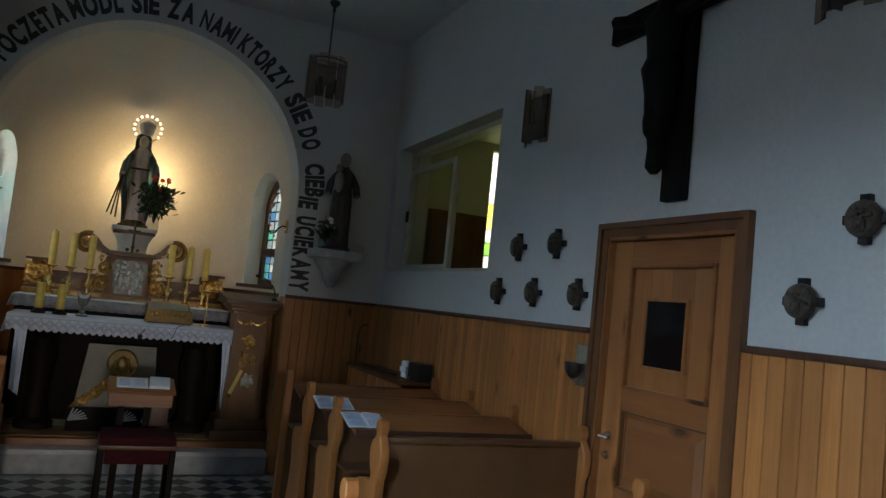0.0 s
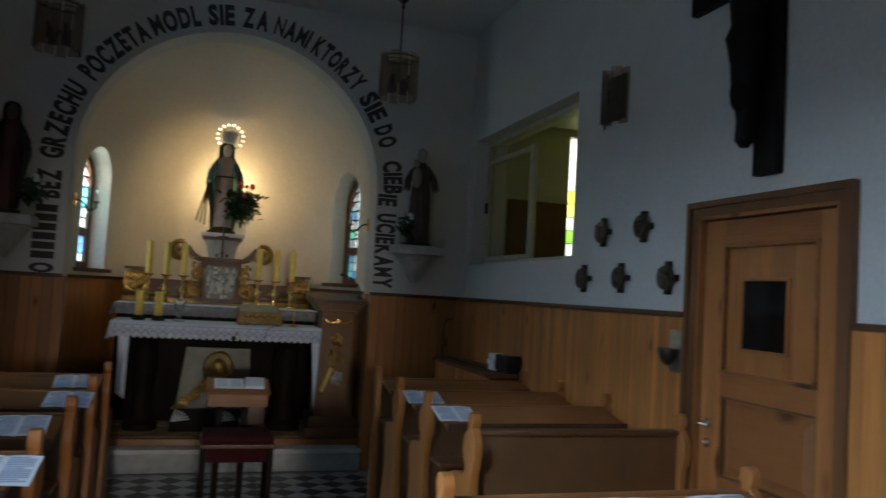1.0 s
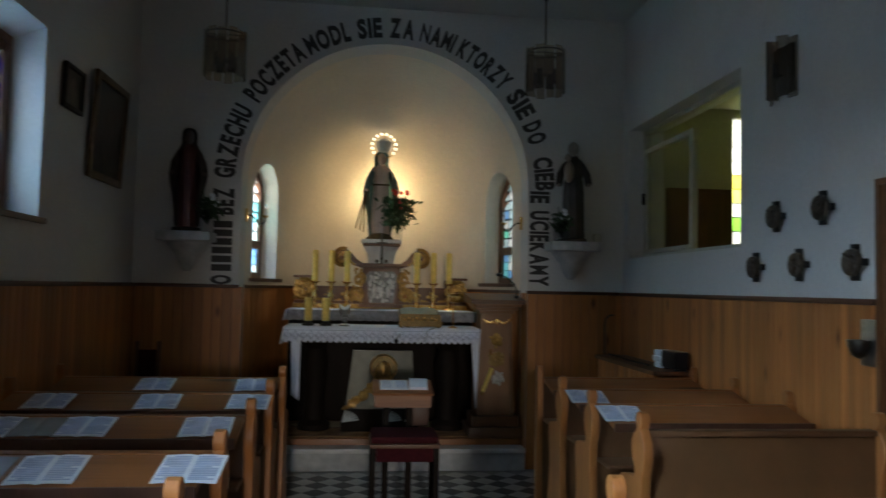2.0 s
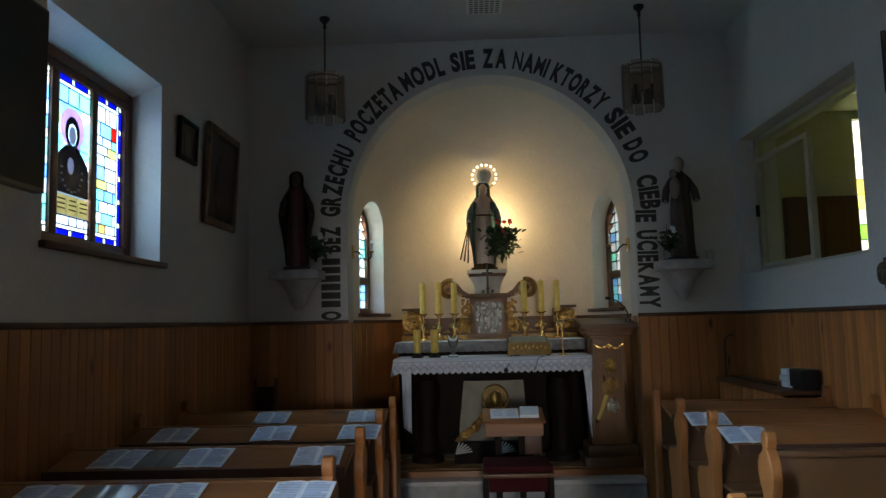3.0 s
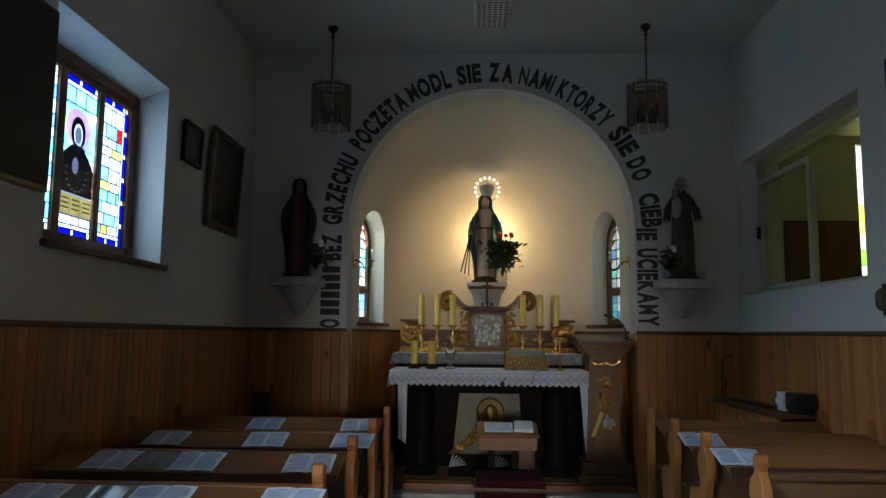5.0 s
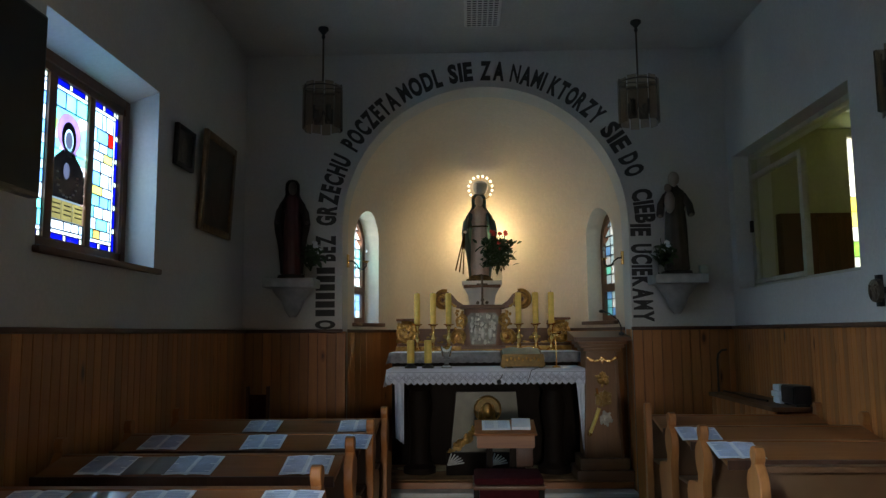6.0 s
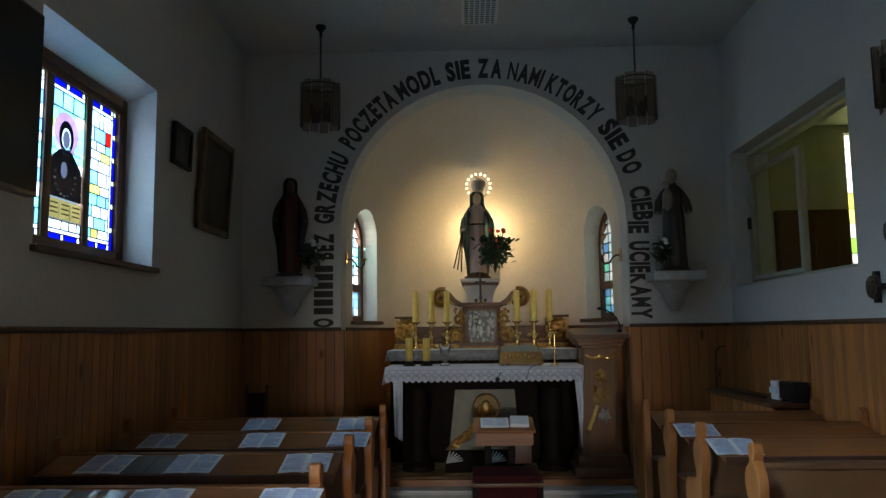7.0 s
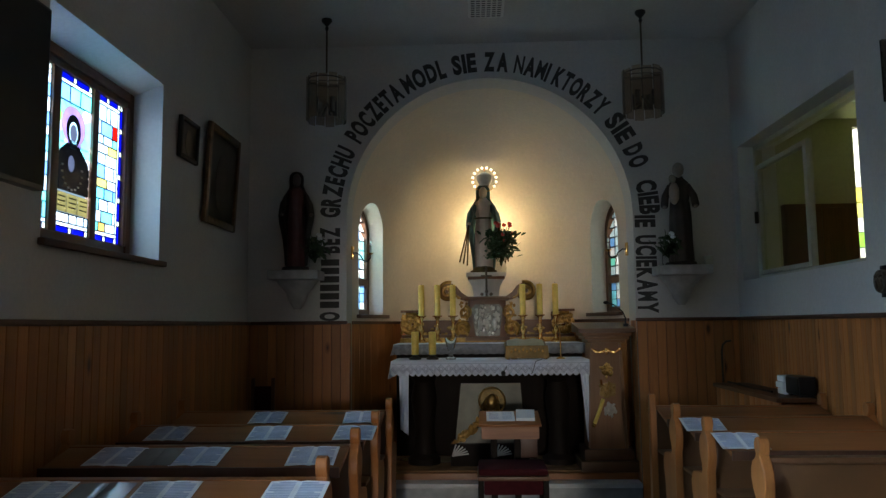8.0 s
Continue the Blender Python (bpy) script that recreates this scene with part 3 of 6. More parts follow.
# glazed inner window between nave and side room
win = thing("window_6", pose(2.31, 0, 0), "cream painted inner window with one glazed sash ajar", "window", kind="structure")
fr = bmesh.new()
y0, y1, z0, z1 = HATCH
for a in ((y0, y0 + 0.045, z0, z1), (y1 - 0.045, y1, z0, z1), (y0, y1, z0, z0 + 0.04), (y0, y1, z1 - 0.04, z1)):
    box(fr, -0.03, 0.03, *a, bevel=0.004)
part("window_frame", fr, CREAM_DIMWHITE, win, "cream painted wooden frame")
sash = bmesh.new()
for a in ((7.40, 7.455, z0 + 0.04, 2.84), (8.32, 8.375, z0 + 0.04, 2.84), (7.455, 8.32, z0 + 0.04, z0 + 0.075), (7.455, 8.32, 2.80, 2.84)):
    box(sash, -0.055, -0.008, *a, bevel=0.004)
sa = part("sash", sash, CREAM_DIMWHITE, win, "cream painted sash")
p_ = part("pane", box(bmesh.new(), -0.032, -0.028, 7.455, 8.32, z0 + 0.075, 2.80), CLEAR, sa, "clear glass")
p_.visible_shadow = False
part("window_handle", box(bmesh.new(), -0.085, -0.055, 8.335, 8.355, 2.35, 2.45, 0.006), BLACKIRON, sa, "dark metal handle")

# ---- wall panelling ----
PW, PT = 0.081, 0.016
plank_me = mesh_of("plank", box(bmesh.new(), -PW / 2 + 0.0016, PW / 2 - 0.0016, -PT / 2, PT / 2, 0, WZ - 0.02, 0.005), PLANK, False)
narrow_me = mesh_of("plank_narrow", box(bmesh.new(), -0.027 + 0.0018, 0.027 - 0.0018, -PT / 2, PT / 2, 0, WZ - 0.02, 0.004), PLANK, False)


def panelling(name, spots, width, me, label):
    """Planks at spots (x, y, turn in degrees), each an object of its own."""
    base = thing(name, pose(0, 0, 0), label, "wall panelling", kind="structure")
    for x, y, a in spots:
        ob = new("plank", me)
        ob.parent = base
        ob.matrix_world = pose(x, y, 0.0, 0, 0, a)
    return base


def steps_between(a, b, w):
    n = max(1, int(round((b - a) / w)))
    return [a + w * (k + 0.5) for k in range(n)]


west = panelling("panelling_west", [(XL + 0.02, y, 90) for y in steps_between(YF, YB - 0.02, PW)], PW, plank_me, "tall varnished pine plank panelling along the wall")
east = panelling("panelling_east", [(XR - 0.02, y, 90) for y in steps_between(YF + 0.035, 4.155, PW)], PW, plank_me, "varnished pine plank panelling beside the door")
east2 = panelling("panelling_east_front", [(XR - 0.02, y, 90) for y in steps_between(5.175, YB - 0.02, 0.054)], 0.054, narrow_me, "narrow varnished pine board panelling behind the pews")
north = panelling("panelling_north", [(x, YB - 0.02, 0) for x in steps_between(XL + 0.03, -RAD, PW)] + [(x, YB - 0.02, 0) for x in steps_between(RAD, XR - 0.03, PW)], PW, plank_me, "dark varnished pine panelling beside the arch")
spots = []
for k in range(34):
    a = math.pi * (k + 0.5) / 34
    x, y = -(AW - 0.02) * math.cos(a), AY + (AD - 0.02) * math.sin(a)
    spots.append((x, y, math.degrees(math.atan2((AD - 0.02) * math.cos(a), (AW - 0.02) * math.sin(a)))))
wide_me = mesh_of("plank_wide", box(bmesh.new(), -0.088, 0.088, -PT / 2, PT / 2, 0, WZ - 0.02, 0.003), PLANK, False)
panelling("panelling_apse", spots, 0.17, wide_me, "varnished pine panelling round the apse")
panelling("panelling_arch", [(s * (RAD + 0.006), y, 90) for s in (-1, 1) for y in (YB + 0.05, YB + 0.131, YB + 0.212)], PW, plank_me, "varnished pine panelling in the arch reveal")
for base, b in ((west, (XL + 0.001, XL + 0.009, YF, YB)), (east, (XR - 0.009, XR - 0.001, YF, 4.15)), (east2, (XR - 0.009, XR - 0.001, 5.18, YB))):
    part("backing", box(bmesh.new(), *b, 0, WZ - 0.03), MOULD, base, "dark backing behind the planks")
for b in ((XL + 0.009, -RAD), (RAD, XR - 0.009)):
    part("backing", box(bmesh.new(), *b, YB - 0.009, YB - 0.001, 0, WZ - 0.03), MOULD, north, "dark backing behind the planks")
rail = bmesh.new()
box(rail, XL, XL + 0.045, YF, YB, WZ - 0.03, WZ, 0.008)
box(rail, XR - 0.045, XR, YF, 4.15, WZ - 0.03, WZ, 0.008)
box(rail, XR - 0.045, XR, 5.18, YB, WZ - 0.03, WZ, 0.008)
box(rail, XL + 0.045, -RAD + 0.01, YB - 0.045, YB, WZ - 0.03, WZ, 0.008)
box(rail, RAD - 0.01, XR - 0.045, YB - 0.045, YB, WZ - 0.03, WZ, 0.008)
solid("trim", rail, MOULD, "dark moulded rail capping the pine panelling", "trim", kind="structure")
capa = bmesh.new()
for k in range(40):
    a0, a1 = math.pi * k / 40, math.pi * (k + 1) / 40
    q = []
    for a in (a0, a1):
        for r in (0.0, 0.045):
            q.append((-(AW - r) * math.cos(a), AY + (AD - r) * math.sin(a)))
    prism(capa, [q[0], q[2], q[3], q[1]], WZ - 0.03, WZ, "z")
solid("trim_apse", capa, MOULD, "dark moulded rail capping the apse panelling", "trim", kind="structure")

# ---- added rear opening, unseen, for the fill lamp ----
rear_gap = thing("door_2", pose(-0.05, YF - 0.16, 0), "pine frame of the open entrance", "door", kind="structure")
for b in ((-0.42, -0.40, 0, 2.06), (0.44, 0.46, 0, 2.06), (-0.40, 0.44, 2.04, 2.06)):
    part("jamb", box(bmesh.new(), b[0] - 0.05 + 0.05, b[1], -0.06, 0.06, b[2], b[3], 0.005), PINE, rear_gap)

# ---- door ----
door = thing("door_1", pose(XR, 0.145, -0.012), "closed varnished pine panelled door with a small dark window", "door", kind="structure")
cas = bmesh.new()
prism(cas, [(4.01, 0), (4.04, 0), (4.04, 2.105), (5.0, 2.105), (5.0, 0), (5.03, 0), (5.03, 2.135), (4.01, 2.135)], -0.038, 0.0, "x")
prism(cas, [(4.0405, 0), (4.085, 0), (4.085, 2.06), (4.955, 2.06), (4.955, 0), (4.9995, 0), (4.9995, 2.1045), (4.0405, 2.1045)], -0.024, 0.0, "x")
part("casing", cas, DARKWOOD, door, "dark stained door casing")
inner = bmesh.new()
for a in ((4.085, 4.10, 0, 2.06), (4.94, 4.955, 0, 2.06), (4.10, 4.94, 2.045, 2.06)):
    box(inner, -0.018, 0.20, *a)
part("jamb", inner, DOOR_PINE, door)
lf = part("leaf", box(bmesh.new(), 0.045, 0.06, 4.10, 4.94, 0.01, 2.04), DOOR_PINE, door, "varnished pine door leaf of stiles, rails and panels")
for a in ((4.10, 4.215, 0.01, 2.04), (4.80, 4.94, 0.01, 2.04)):
    part("stile", box(bmesh.new(), 0.02, 0.0448, *a, bevel=0.004), DOOR_PINE, lf)
for a in ((4.2152, 4.7998, 1.925, 2.04), (4.2152, 4.7998, 1.20, 1.305), (4.2152, 4.7998, 0.72, 0.82), (4.2152, 4.7998, 0.01, 0.16)):
    part("rail", box(bmesh.new(), 0.021, 0.0448, *a, bevel=0.004), DOOR_PINE_Y, lf)
for a in ((4.2155, 4.7995, 1.3055, 1.9245), (4.2155, 4.7995, 0.8205, 1.1995), (4.2155, 4.7995, 0.1605, 0.7195)):
    if a[2] > 1.2:
        for k in range(4):
            c_ = (a[1] - a[0]) / 4
            part("panel_board", box(bmesh.new(), 0.032, 0.0445, a[0] + c_ * k + 0.0004, a[0] + c_ * (k + 1) - 0.0004, a[2], a[3], 0.0012), DOOR_PINE, lf)
        continue
    pb = bmesh.new()
    v0 = []
    for e, x in ((0.0, 0.043), (0.03, 0.043), (0.065, 0.026)):
        v0.append([pb.verts.new((x, y, z)) for y, z in ((a[0] + e, a[2] + e), (a[1] - e, a[2] + e), (a[1] - e, a[3] - e), (a[0] + e, a[3] - e))])
    for p, q in zip(v0, v0[1:]):
        for k in range(4):
            pb.faces.new((p[k], p[(k + 1) % 4], q[(k + 1) % 4], q[k]))
    pb.faces.new(v0[-1])
    part("door_panel", pb, DOOR_PINE_Y, lf, "raised and fielded panel", smooth=False)
    bd = bmesh.new()
    for e in ((a[0], a[0] + 0.012, a[2], a[3]), (a[1] - 0.012, a[1], a[2], a[3]), (a[0] + 0.012, a[1] - 0.012, a[2], a[2] + 0.012), (a[0] + 0.012, a[1] - 0.012, a[3] - 0.012, a[3])):
        box(bd, 0.026, 0.0435, *e, bevel=0.004)
    part("panel_bead", bd, DARKWOOD, lf)
mb = bmesh.new()
for a in ((4.215, 4.235, 1.305, 1.925), (4.78, 4.80, 1.305, 1.925), (4.235, 4.78, 1.305, 1.325), (4.235, 4.78, 1.905, 1.925)):
    box(mb, 0.008, 0.036, *a, bevel=0.005)
part("panel_moulding", mb, DOOR_PINE_Y, lf)
wb = bmesh.new()
for a in ((4.375, 4.39, 1.42, 1.76), (4.655, 4.67, 1.42, 1.76), (4.39, 4.655, 1.42, 1.435), (4.39, 4.655, 1.745, 1.76)):
    box(wb, 0.012, 0.03, *a, bevel=0.003)
part("window_bead", wb, DOOR_PINE, lf)
part("pane", box(bmesh.new(), 0.020, 0.0265, 4.39, 4.655, 1.435, 1.745), DARKGLASS, lf, "dark glass pane")
for z in (1.06, 0.965):
    kb = cyl(bmesh.new(), 0.024, 0.024, -0.006, 0.006, seg=20, m=Matrix.Translation((0.016, 4.875, z)) @ Matrix.Rotation(math.pi / 2, 4, "Y"))
    if z > 1:
        tube(kb, [(0.016, 4.875, z), (-0.035, 4.875, z), (-0.04, 4.87, z), (-0.04, 4.80, z)], 0.009)
    else:
        ball(kb, 0.016, 0.004, 4.875, z)
    part("door_handle" if z > 1 else "lock_rosette", kb, CHROME, lf, "polished steel")
for z in (0.35, 1.75):
    part("hinge", cyl(bmesh.new(), 0.008, 0.008, z - 0.05, z + 0.05, 0.012, 4.10), CHROME, lf)

# ---- steps and floor of the sanctuary ----
PL = 0.25
st = thing("sanctuary_steps", pose(0, 0, 0), "stone step and low wooden platform up to the altar", "steps", kind="structure")
part("riser", box(bmesh.new(), -1.25, 1.25, 8.53, 8.68, 0, 0.155, 0.004), STONE, st, "pale grey stone lower step")
part("tread", box(bmesh.new(), -1.25, 1.25, 8.50, 8.70, 0.156, 0.195, 0.01), MARBLE, st)
part("platform", box(bmesh.new(), -1.25, 1.25, 8.67, 10.9, 0.0, PL, 0.008), PINE_X, st, "brown wooden altar platform")
cp = thing("carpet", pose(0, 0, PL), "brown carpet with pale oval medallions on the altar platform", "carpet")
part("carpet_field", box(bmesh.new(), -1.0, 0.78, 8.74, 9.50, 0, 0.010, 0.003), CARPET, cp)
BEIGE = mat_plain("beige_carpet_pile", (0.42, 0.36, 0.22), 0.95, vary=0.3, scale=7, bumpy=0.5, spec=0.1)
for cx, rx in ((-0.55, 0.30), (0.60, 0.26)):
    part("medallion", prism(bmesh.new(), [(cx + rx * math.cos(a), 9.30 + 0.19 * math.sin(a) * (1 - 0.25 * abs(math.cos(a)))) for a in (2 * math.pi * k / 32 for k in range(32))], 0.0102, 0.0125, "z"), BEIGE, cp, "pale oval medallion")
    part("medallion_edge", tube(bmesh.new(), [(cx + (rx + 0.02) * math.cos(a), 9.30 + 0.21 * math.sin(a) * (1 - 0.25 * abs(math.cos(a))), 0.0105) for a in (2 * math.pi * k / 32 for k in range(33))], 0.004, 5), MOULD, cp)

# ---- pews ----
END = [(-0.032, 1.045), (-0.020, 1.064), (0.0, 1.070), (0.020, 1.064), (0.032, 1.045), (0.032, 1.022), (0.020, 1.0), (0.030, 0.985), (0.060, 0.968), (0.080, 0.935), (0.082, 0.895), (0.066, 0.852),
       (0.046, 0.822), (0.044, 0.798), (0.065, 0.778), (0.14, 0.775), (0.215, 0.760), (0.245, 0.715), (0.240, 0.66), (0.215, 0.58), (0.208, 0.50), (0.225, 0.40), (0.265, 0.28), (0.28, 0.14), (0.28, 0.0),
       (-0.08, 0.0), (-0.08, 0.12), (-0.060, 0.30), (-0.042, 0.50), (-0.036, 0.70), (-0.040, 0.80), (-0.058, 0.835), (-0.070, 0.885), (-0.064, 0.940), (-0.042, 0.975), (-0.020, 1.0), (-0.032, 1.022)]


def pew(m, length, label, ledge=True, seat=True, plain_end=False, group="pews"):
    """A pew along local x from 0 to length; its back is at local y = 0 and it faces +y."""
    ob = thing("pew", m, label, "pew", group)
    for x in (0.0, length - 0.042):
        bm = bmesh.new()
        if plain_end:
            prism(bm, [(-0.03, 0), (-0.03, 0.99), (-0.028, 1.045), (-0.014, 1.068), (0.014, 1.068), (0.028, 1.045), (0.03, 0.99), (0.03, 0)], x, x + 0.042, "x")
        else:
            prism(bm, END, x, x + 0.042, "x")
        bmesh.ops.bevel(bm, geom=[e for e in bm.edges if abs(e.verts[0].co.x - e.verts[1].co.x) < 1e-6], offset=0.004, segments=1, affect="EDGES")
        part("end_panel", bm, PINE, ob, "fretted pine end panel with a knob")
    part("back_board", box(bmesh.new(), 0.042, length - 0.042, -0.012, 0.012, 0.10, 0.965, 0.003), BACKBOARD, ob, "plain brown back board")
    part("top_rail", box(bmesh.new(), 0.042, length - 0.042, -0.028, 0.028, 0.966, 0.992, 0.006), DARKWOOD_X if not ledge else PINE_X, ob)
    if ledge:
        tilt = math.atan2(0.05, 0.22)
        part("book_ledge", box(bmesh.new(), 0.045, length - 0.045, -0.245, 0.0, -0.022, 0.0, 0.004, m=Matrix.Translation((0, -0.029, 0.988)) @ Matrix.Rotation(tilt, 4, "X")), PINE_X, ob, "sloping pine book ledge")
        # lip coloured dark to add to the shadow gap below the ledge
        part("ledge_lip", box(bmesh.new(), 0.045, length - 0.045, -0.285, -0.270, 0.898, 0.942, 0.004), MOULD, ob, "dark lip along the ledge")
        part("shelf", box(bmesh.new(), 0.045, length - 0.045, -0.20, -0.013, 0.70, 0.718, 0.003), DARKWOOD_X, ob)
        part("kneeler", box(bmesh.new(), 0.06, length - 0.06, -0.34, -0.16, 0.12, 0.15, 0.005), PINE_X, ob)
        part("kneeler_pad", box(bmesh.new(), 0.07, length - 0.07, -0.335, -0.165, 0.151, 0.195, 0.015), RED, ob, "dark red kneeler pad")
    if seat:
        part("seat", box(bmesh.new(), 0.042, length - 0.042, 0.013, 0.26, 0.42, 0.45, 0.006), PINE_X, ob)
        part("seat_pad", box(bmesh.new(), 0.06, length - 0.06, 0.03, 0.25, 0.451, 0.485, 0.014), RED, ob, "dark red seat pad")
    return ob


LX0, LX1, RX0, RX1 = -2.06, -0.675, 0.985, XR - 0.033
LEFT = (6.87, 6.19, 5.485, 4.735, 4.07)
for k, y in enumerate(LEFT):
    pew(pose(LX0, y, 0), LX1 - LX0, "varnished pine pew with fretted ends and papers on its ledge", seat=k > 0)
RIGHT = (7.02, 6.44, 5.855, 5.14)
for k, y in enumerate(RIGHT):
    pew(pose(RX0, y, 0), RX1 - RX0, "varnished pine pew, the front one with plain posts" if k == 0 else "varnished pine pew with fretted ends", ledge=k < 3, seat=k > 0, plain_end=k == 0)
pew(pose(0.49, 4.06, 0), 1.13, "short varnished pine pew standing before the door", seat=True)


def ledge_z(dy):
    return 0.989 + (dy + 0.03) * 0.05 / 0.22


def sheet(x, y, dy, w, h, turn, label="open printed leaflet lying on a pew ledge", paper=None):
    """An open leaflet of two pages on the ledge of the pew at y."""
    tilt = math.degrees(math.atan2(0.05, 0.22))
    ob = thing("leaflet", Matrix.Translation((x, y + dy, ledge_z(dy) + 0.002)) @ Matrix.Rotation(radians(tilt), 4, "X") @ Matrix.Rotation(radians(turn), 4, "Z"), label, "leaflet", "leaflets on the pews")
    for s in (-1, 1):
        bm = bmesh.new()
        n = 6
        top = [bm.verts.new((s * w / 2 * k / n, -h / 2, 0.002 + 0.004 * math.sin(math.pi * (k / n) ** 0.6) * (1 - k / n * 0.4))) for k in range(n + 1)]
        bot = [bm.verts.new((v.co.x, h / 2, v.co.z)) for v in top]
        low = [bm.verts.new((v.co.x, v.co.y, v.co.z - 0.0015)) for v in top]
        lob = [bm.verts.new((v.co.x, v.co.y, v.co.z - 0.0015)) for v in bot]
        for k in range(n):
            bm.faces.new((top[k], top[k + 1], bot[k + 1], bot[k]))
            bm.faces.new((low[k], low[k + 1], lob[k + 1], lob[k]))
        bm.faces.new((top[n], bot[n], lob[n], low[n]))
        part("page", bm, paper or PAPER, ob)
        if paper:
            continue
        tb = bmesh.new()
        for j in range(14):
            yy = h * (0.40 - 0.061 * j)
            e_ = 0.44 if (j * 5 + int(x * 40)) % 6 else 0.33
            box(tb, min(s * w * 0.05, s * w * e_), max(s * w * 0.05, s * w * e_), yy - h * 0.019, yy + h * 0.019, 0.0058, 0.0064)
        part("print", tb, INK, ob)
    return ob


for y, xs in zip(LEFT, ((-1.437, -0.855), (-1.784, -1.245, -0.785), (-1.74, -1.36, -0.86), (-1.66, -1.215, -0.765), (-1.2, -0.88))):
    for i, x in enumerate(xs):
        sheet(x, y, -0.145, 0.21, 0.205, (i * 7 + y * 31) % 5 - 2)
for x, y in ((-1.55, LEFT[2]), (-1.44, LEFT[3])):
    sheet(x, y, -0.152, 0.20, 0.19, 2, "leaflet in a shiny clear plastic sleeve on a pew ledge", SLEEVE)
for x, y, a in ((1.115, RIGHT[1], -3), (1.115, RIGHT[2], -2), (0.73, 4.06, 2), (1.08, 4.06, -3), (1.42, 4.06, 2)):
    sheet(x, y, -0.145, 0.22, 0.205, a)

# ---- free-standing altar ----
ALY0, ALY1 = 8.80, 9.32
al = thing("altar_table", pose(0, 0, 0), "dark wooden altar table on two carved supports", "altar")
part("mensa", box(bmesh.new(), -0.885, 0.885, ALY0, ALY1, 1.14, 1.205, 0.006), DARKWOOD_X, al)
for x in (-0.62, 0.62):
    part("support", lathe(bmesh.new(), [(0.15, PL), (0.15, PL + 0.06), (0.10, PL + 0.1), (0.085, 0.6), (0.12, 0.85), (0.09, 1.0), (0.15, 1.08), (0.16, 1.14)], x, 9.1), DARKWOOD_SHADE, al, "turned dark wooden support")


def scallop(bm, u0, u1, zt, zb, at, n, depth=0.02):
    """A hanging strip of cloth with a scalloped, softly waved lower edge. at(u, z, push) gives the place."""
    rows = [[], [], []]
    for k in range(n * 6 + 1):
        u = u0 + (u1 - u0) * k / (n * 6)
        e = abs(math.sin(math.pi * k / 6)) * depth
        p = 0.006 * math.sin(k * 0.55) + 0.003 * math.sin(k * 1.7)
        for row, z in zip(rows, (zt, (zt + zb) / 2, zb + 0.02 - e)):
            row.append(bm.verts.new(at(u, z, p * (zt - z) / (zt - zb))))
    for a, b in zip(rows, rows[1:]):
        for k in range(len(a) - 1):
            bm.faces.new((a[k], a[k + 1], b[k + 1], b[k]))


def thicken(ob, t=0.003):
    mod = ob.modifiers.new("thickness", "SOLIDIFY")
    mod.thickness, mod.offset = t, 0
    return ob


cloth = thing("altar_cloth", pose(0, 0, 0), "white altar cloth with a lace border hanging over the table", "altar cloth")
bm = box(bmesh.new(), -0.885, 0.885, ALY0 - 0.012, ALY1 + 0.01, 1.207, 1.214, 0.003)
part("top_cloth", bm, LINEN, cloth)
bm = bmesh.new()
scallop(bm, -0.895, 0.895, 1.211, 1.075, lambda u, z, p: (u, ALY0 - 0.016 - p - (1.21 - z) * 0.12, z), 32)
thicken(part("lace_border", bm, LINEN, cloth, "white lace border with a scalloped edge"))
lace = bmesh.new()
for k in range(26):
    u = -0.885 + 1.77 * (k + 0.5) / 26

    def on_lace(du, dz):
        return (u + du, ALY0 - 0.030 - (1.21 - 1.14 - dz) * 0.12, 1.14 + dz)
    for q in (1.0, 0.55):
        tube(lace, [on_lace(-0.034 * q, 0), on_lace(0, 0.038 * q), on_lace(0.034 * q, 0), on_lace(0, -0.038 * q), on_lace(-0.034 * q, 0)], 0.0028, 4)
    tube(lace, [on_lace(-0.034, 0.045), on_lace(0.034, 0.045)], 0.002, 4)
LACE = mat_plain("lace_openwork", (0.30, 0.32, 0.42), 0.9, vary=0.2)
part("lace_openwork", lace, LACE, cloth, "diamond openwork of the lace")
for s in (-1, 1):
    bm = bmesh.new()
    scallop(bm, ALY0 - 0.012, ALY1, 1.211, 1.05, lambda u, z, p, s=s: (s * (0.892 + p + (1.211 - z) * 0.16), u, z), 9)
    thicken(part("side_drop", bm, LINEN, cloth))
# the under-cloth's corners hang down in narrow folds at the front
for s, xa, w0, w1, zb, skew in ((-1, 0.735, 0.085, 0.07, 0.56, 0.004), (1, 0.795, 0.072, 0.022, 0.52, 0.045)):
    bm = bmesh.new()
    rows = []
    for j in range(9):
        z = 1.10 + (zb - 1.10) * j / 8
        w_ = w0 + (w1 - w0) * j / 8
        xi = s * (xa + skew * j / 8)
        rows.append([bm.verts.new((xi + s * w_ * k / 10, ALY0 - 0.014 - 0.010 * math.sin(k * 1.25 + j * 0.25) * (0.3 + j / 8), z - 0.05 * (k / 10) * (j / 8) * s)) for k in range(11)])
    for p, q in zip(rows, rows[1:]):
        for k in range(10):
            bm.faces.new((p[k], p[k + 1], q[k + 1], q[k]))
    thicken(part("corner_fold", bm, LINEN, cloth, "hanging corner of the white cloth"))

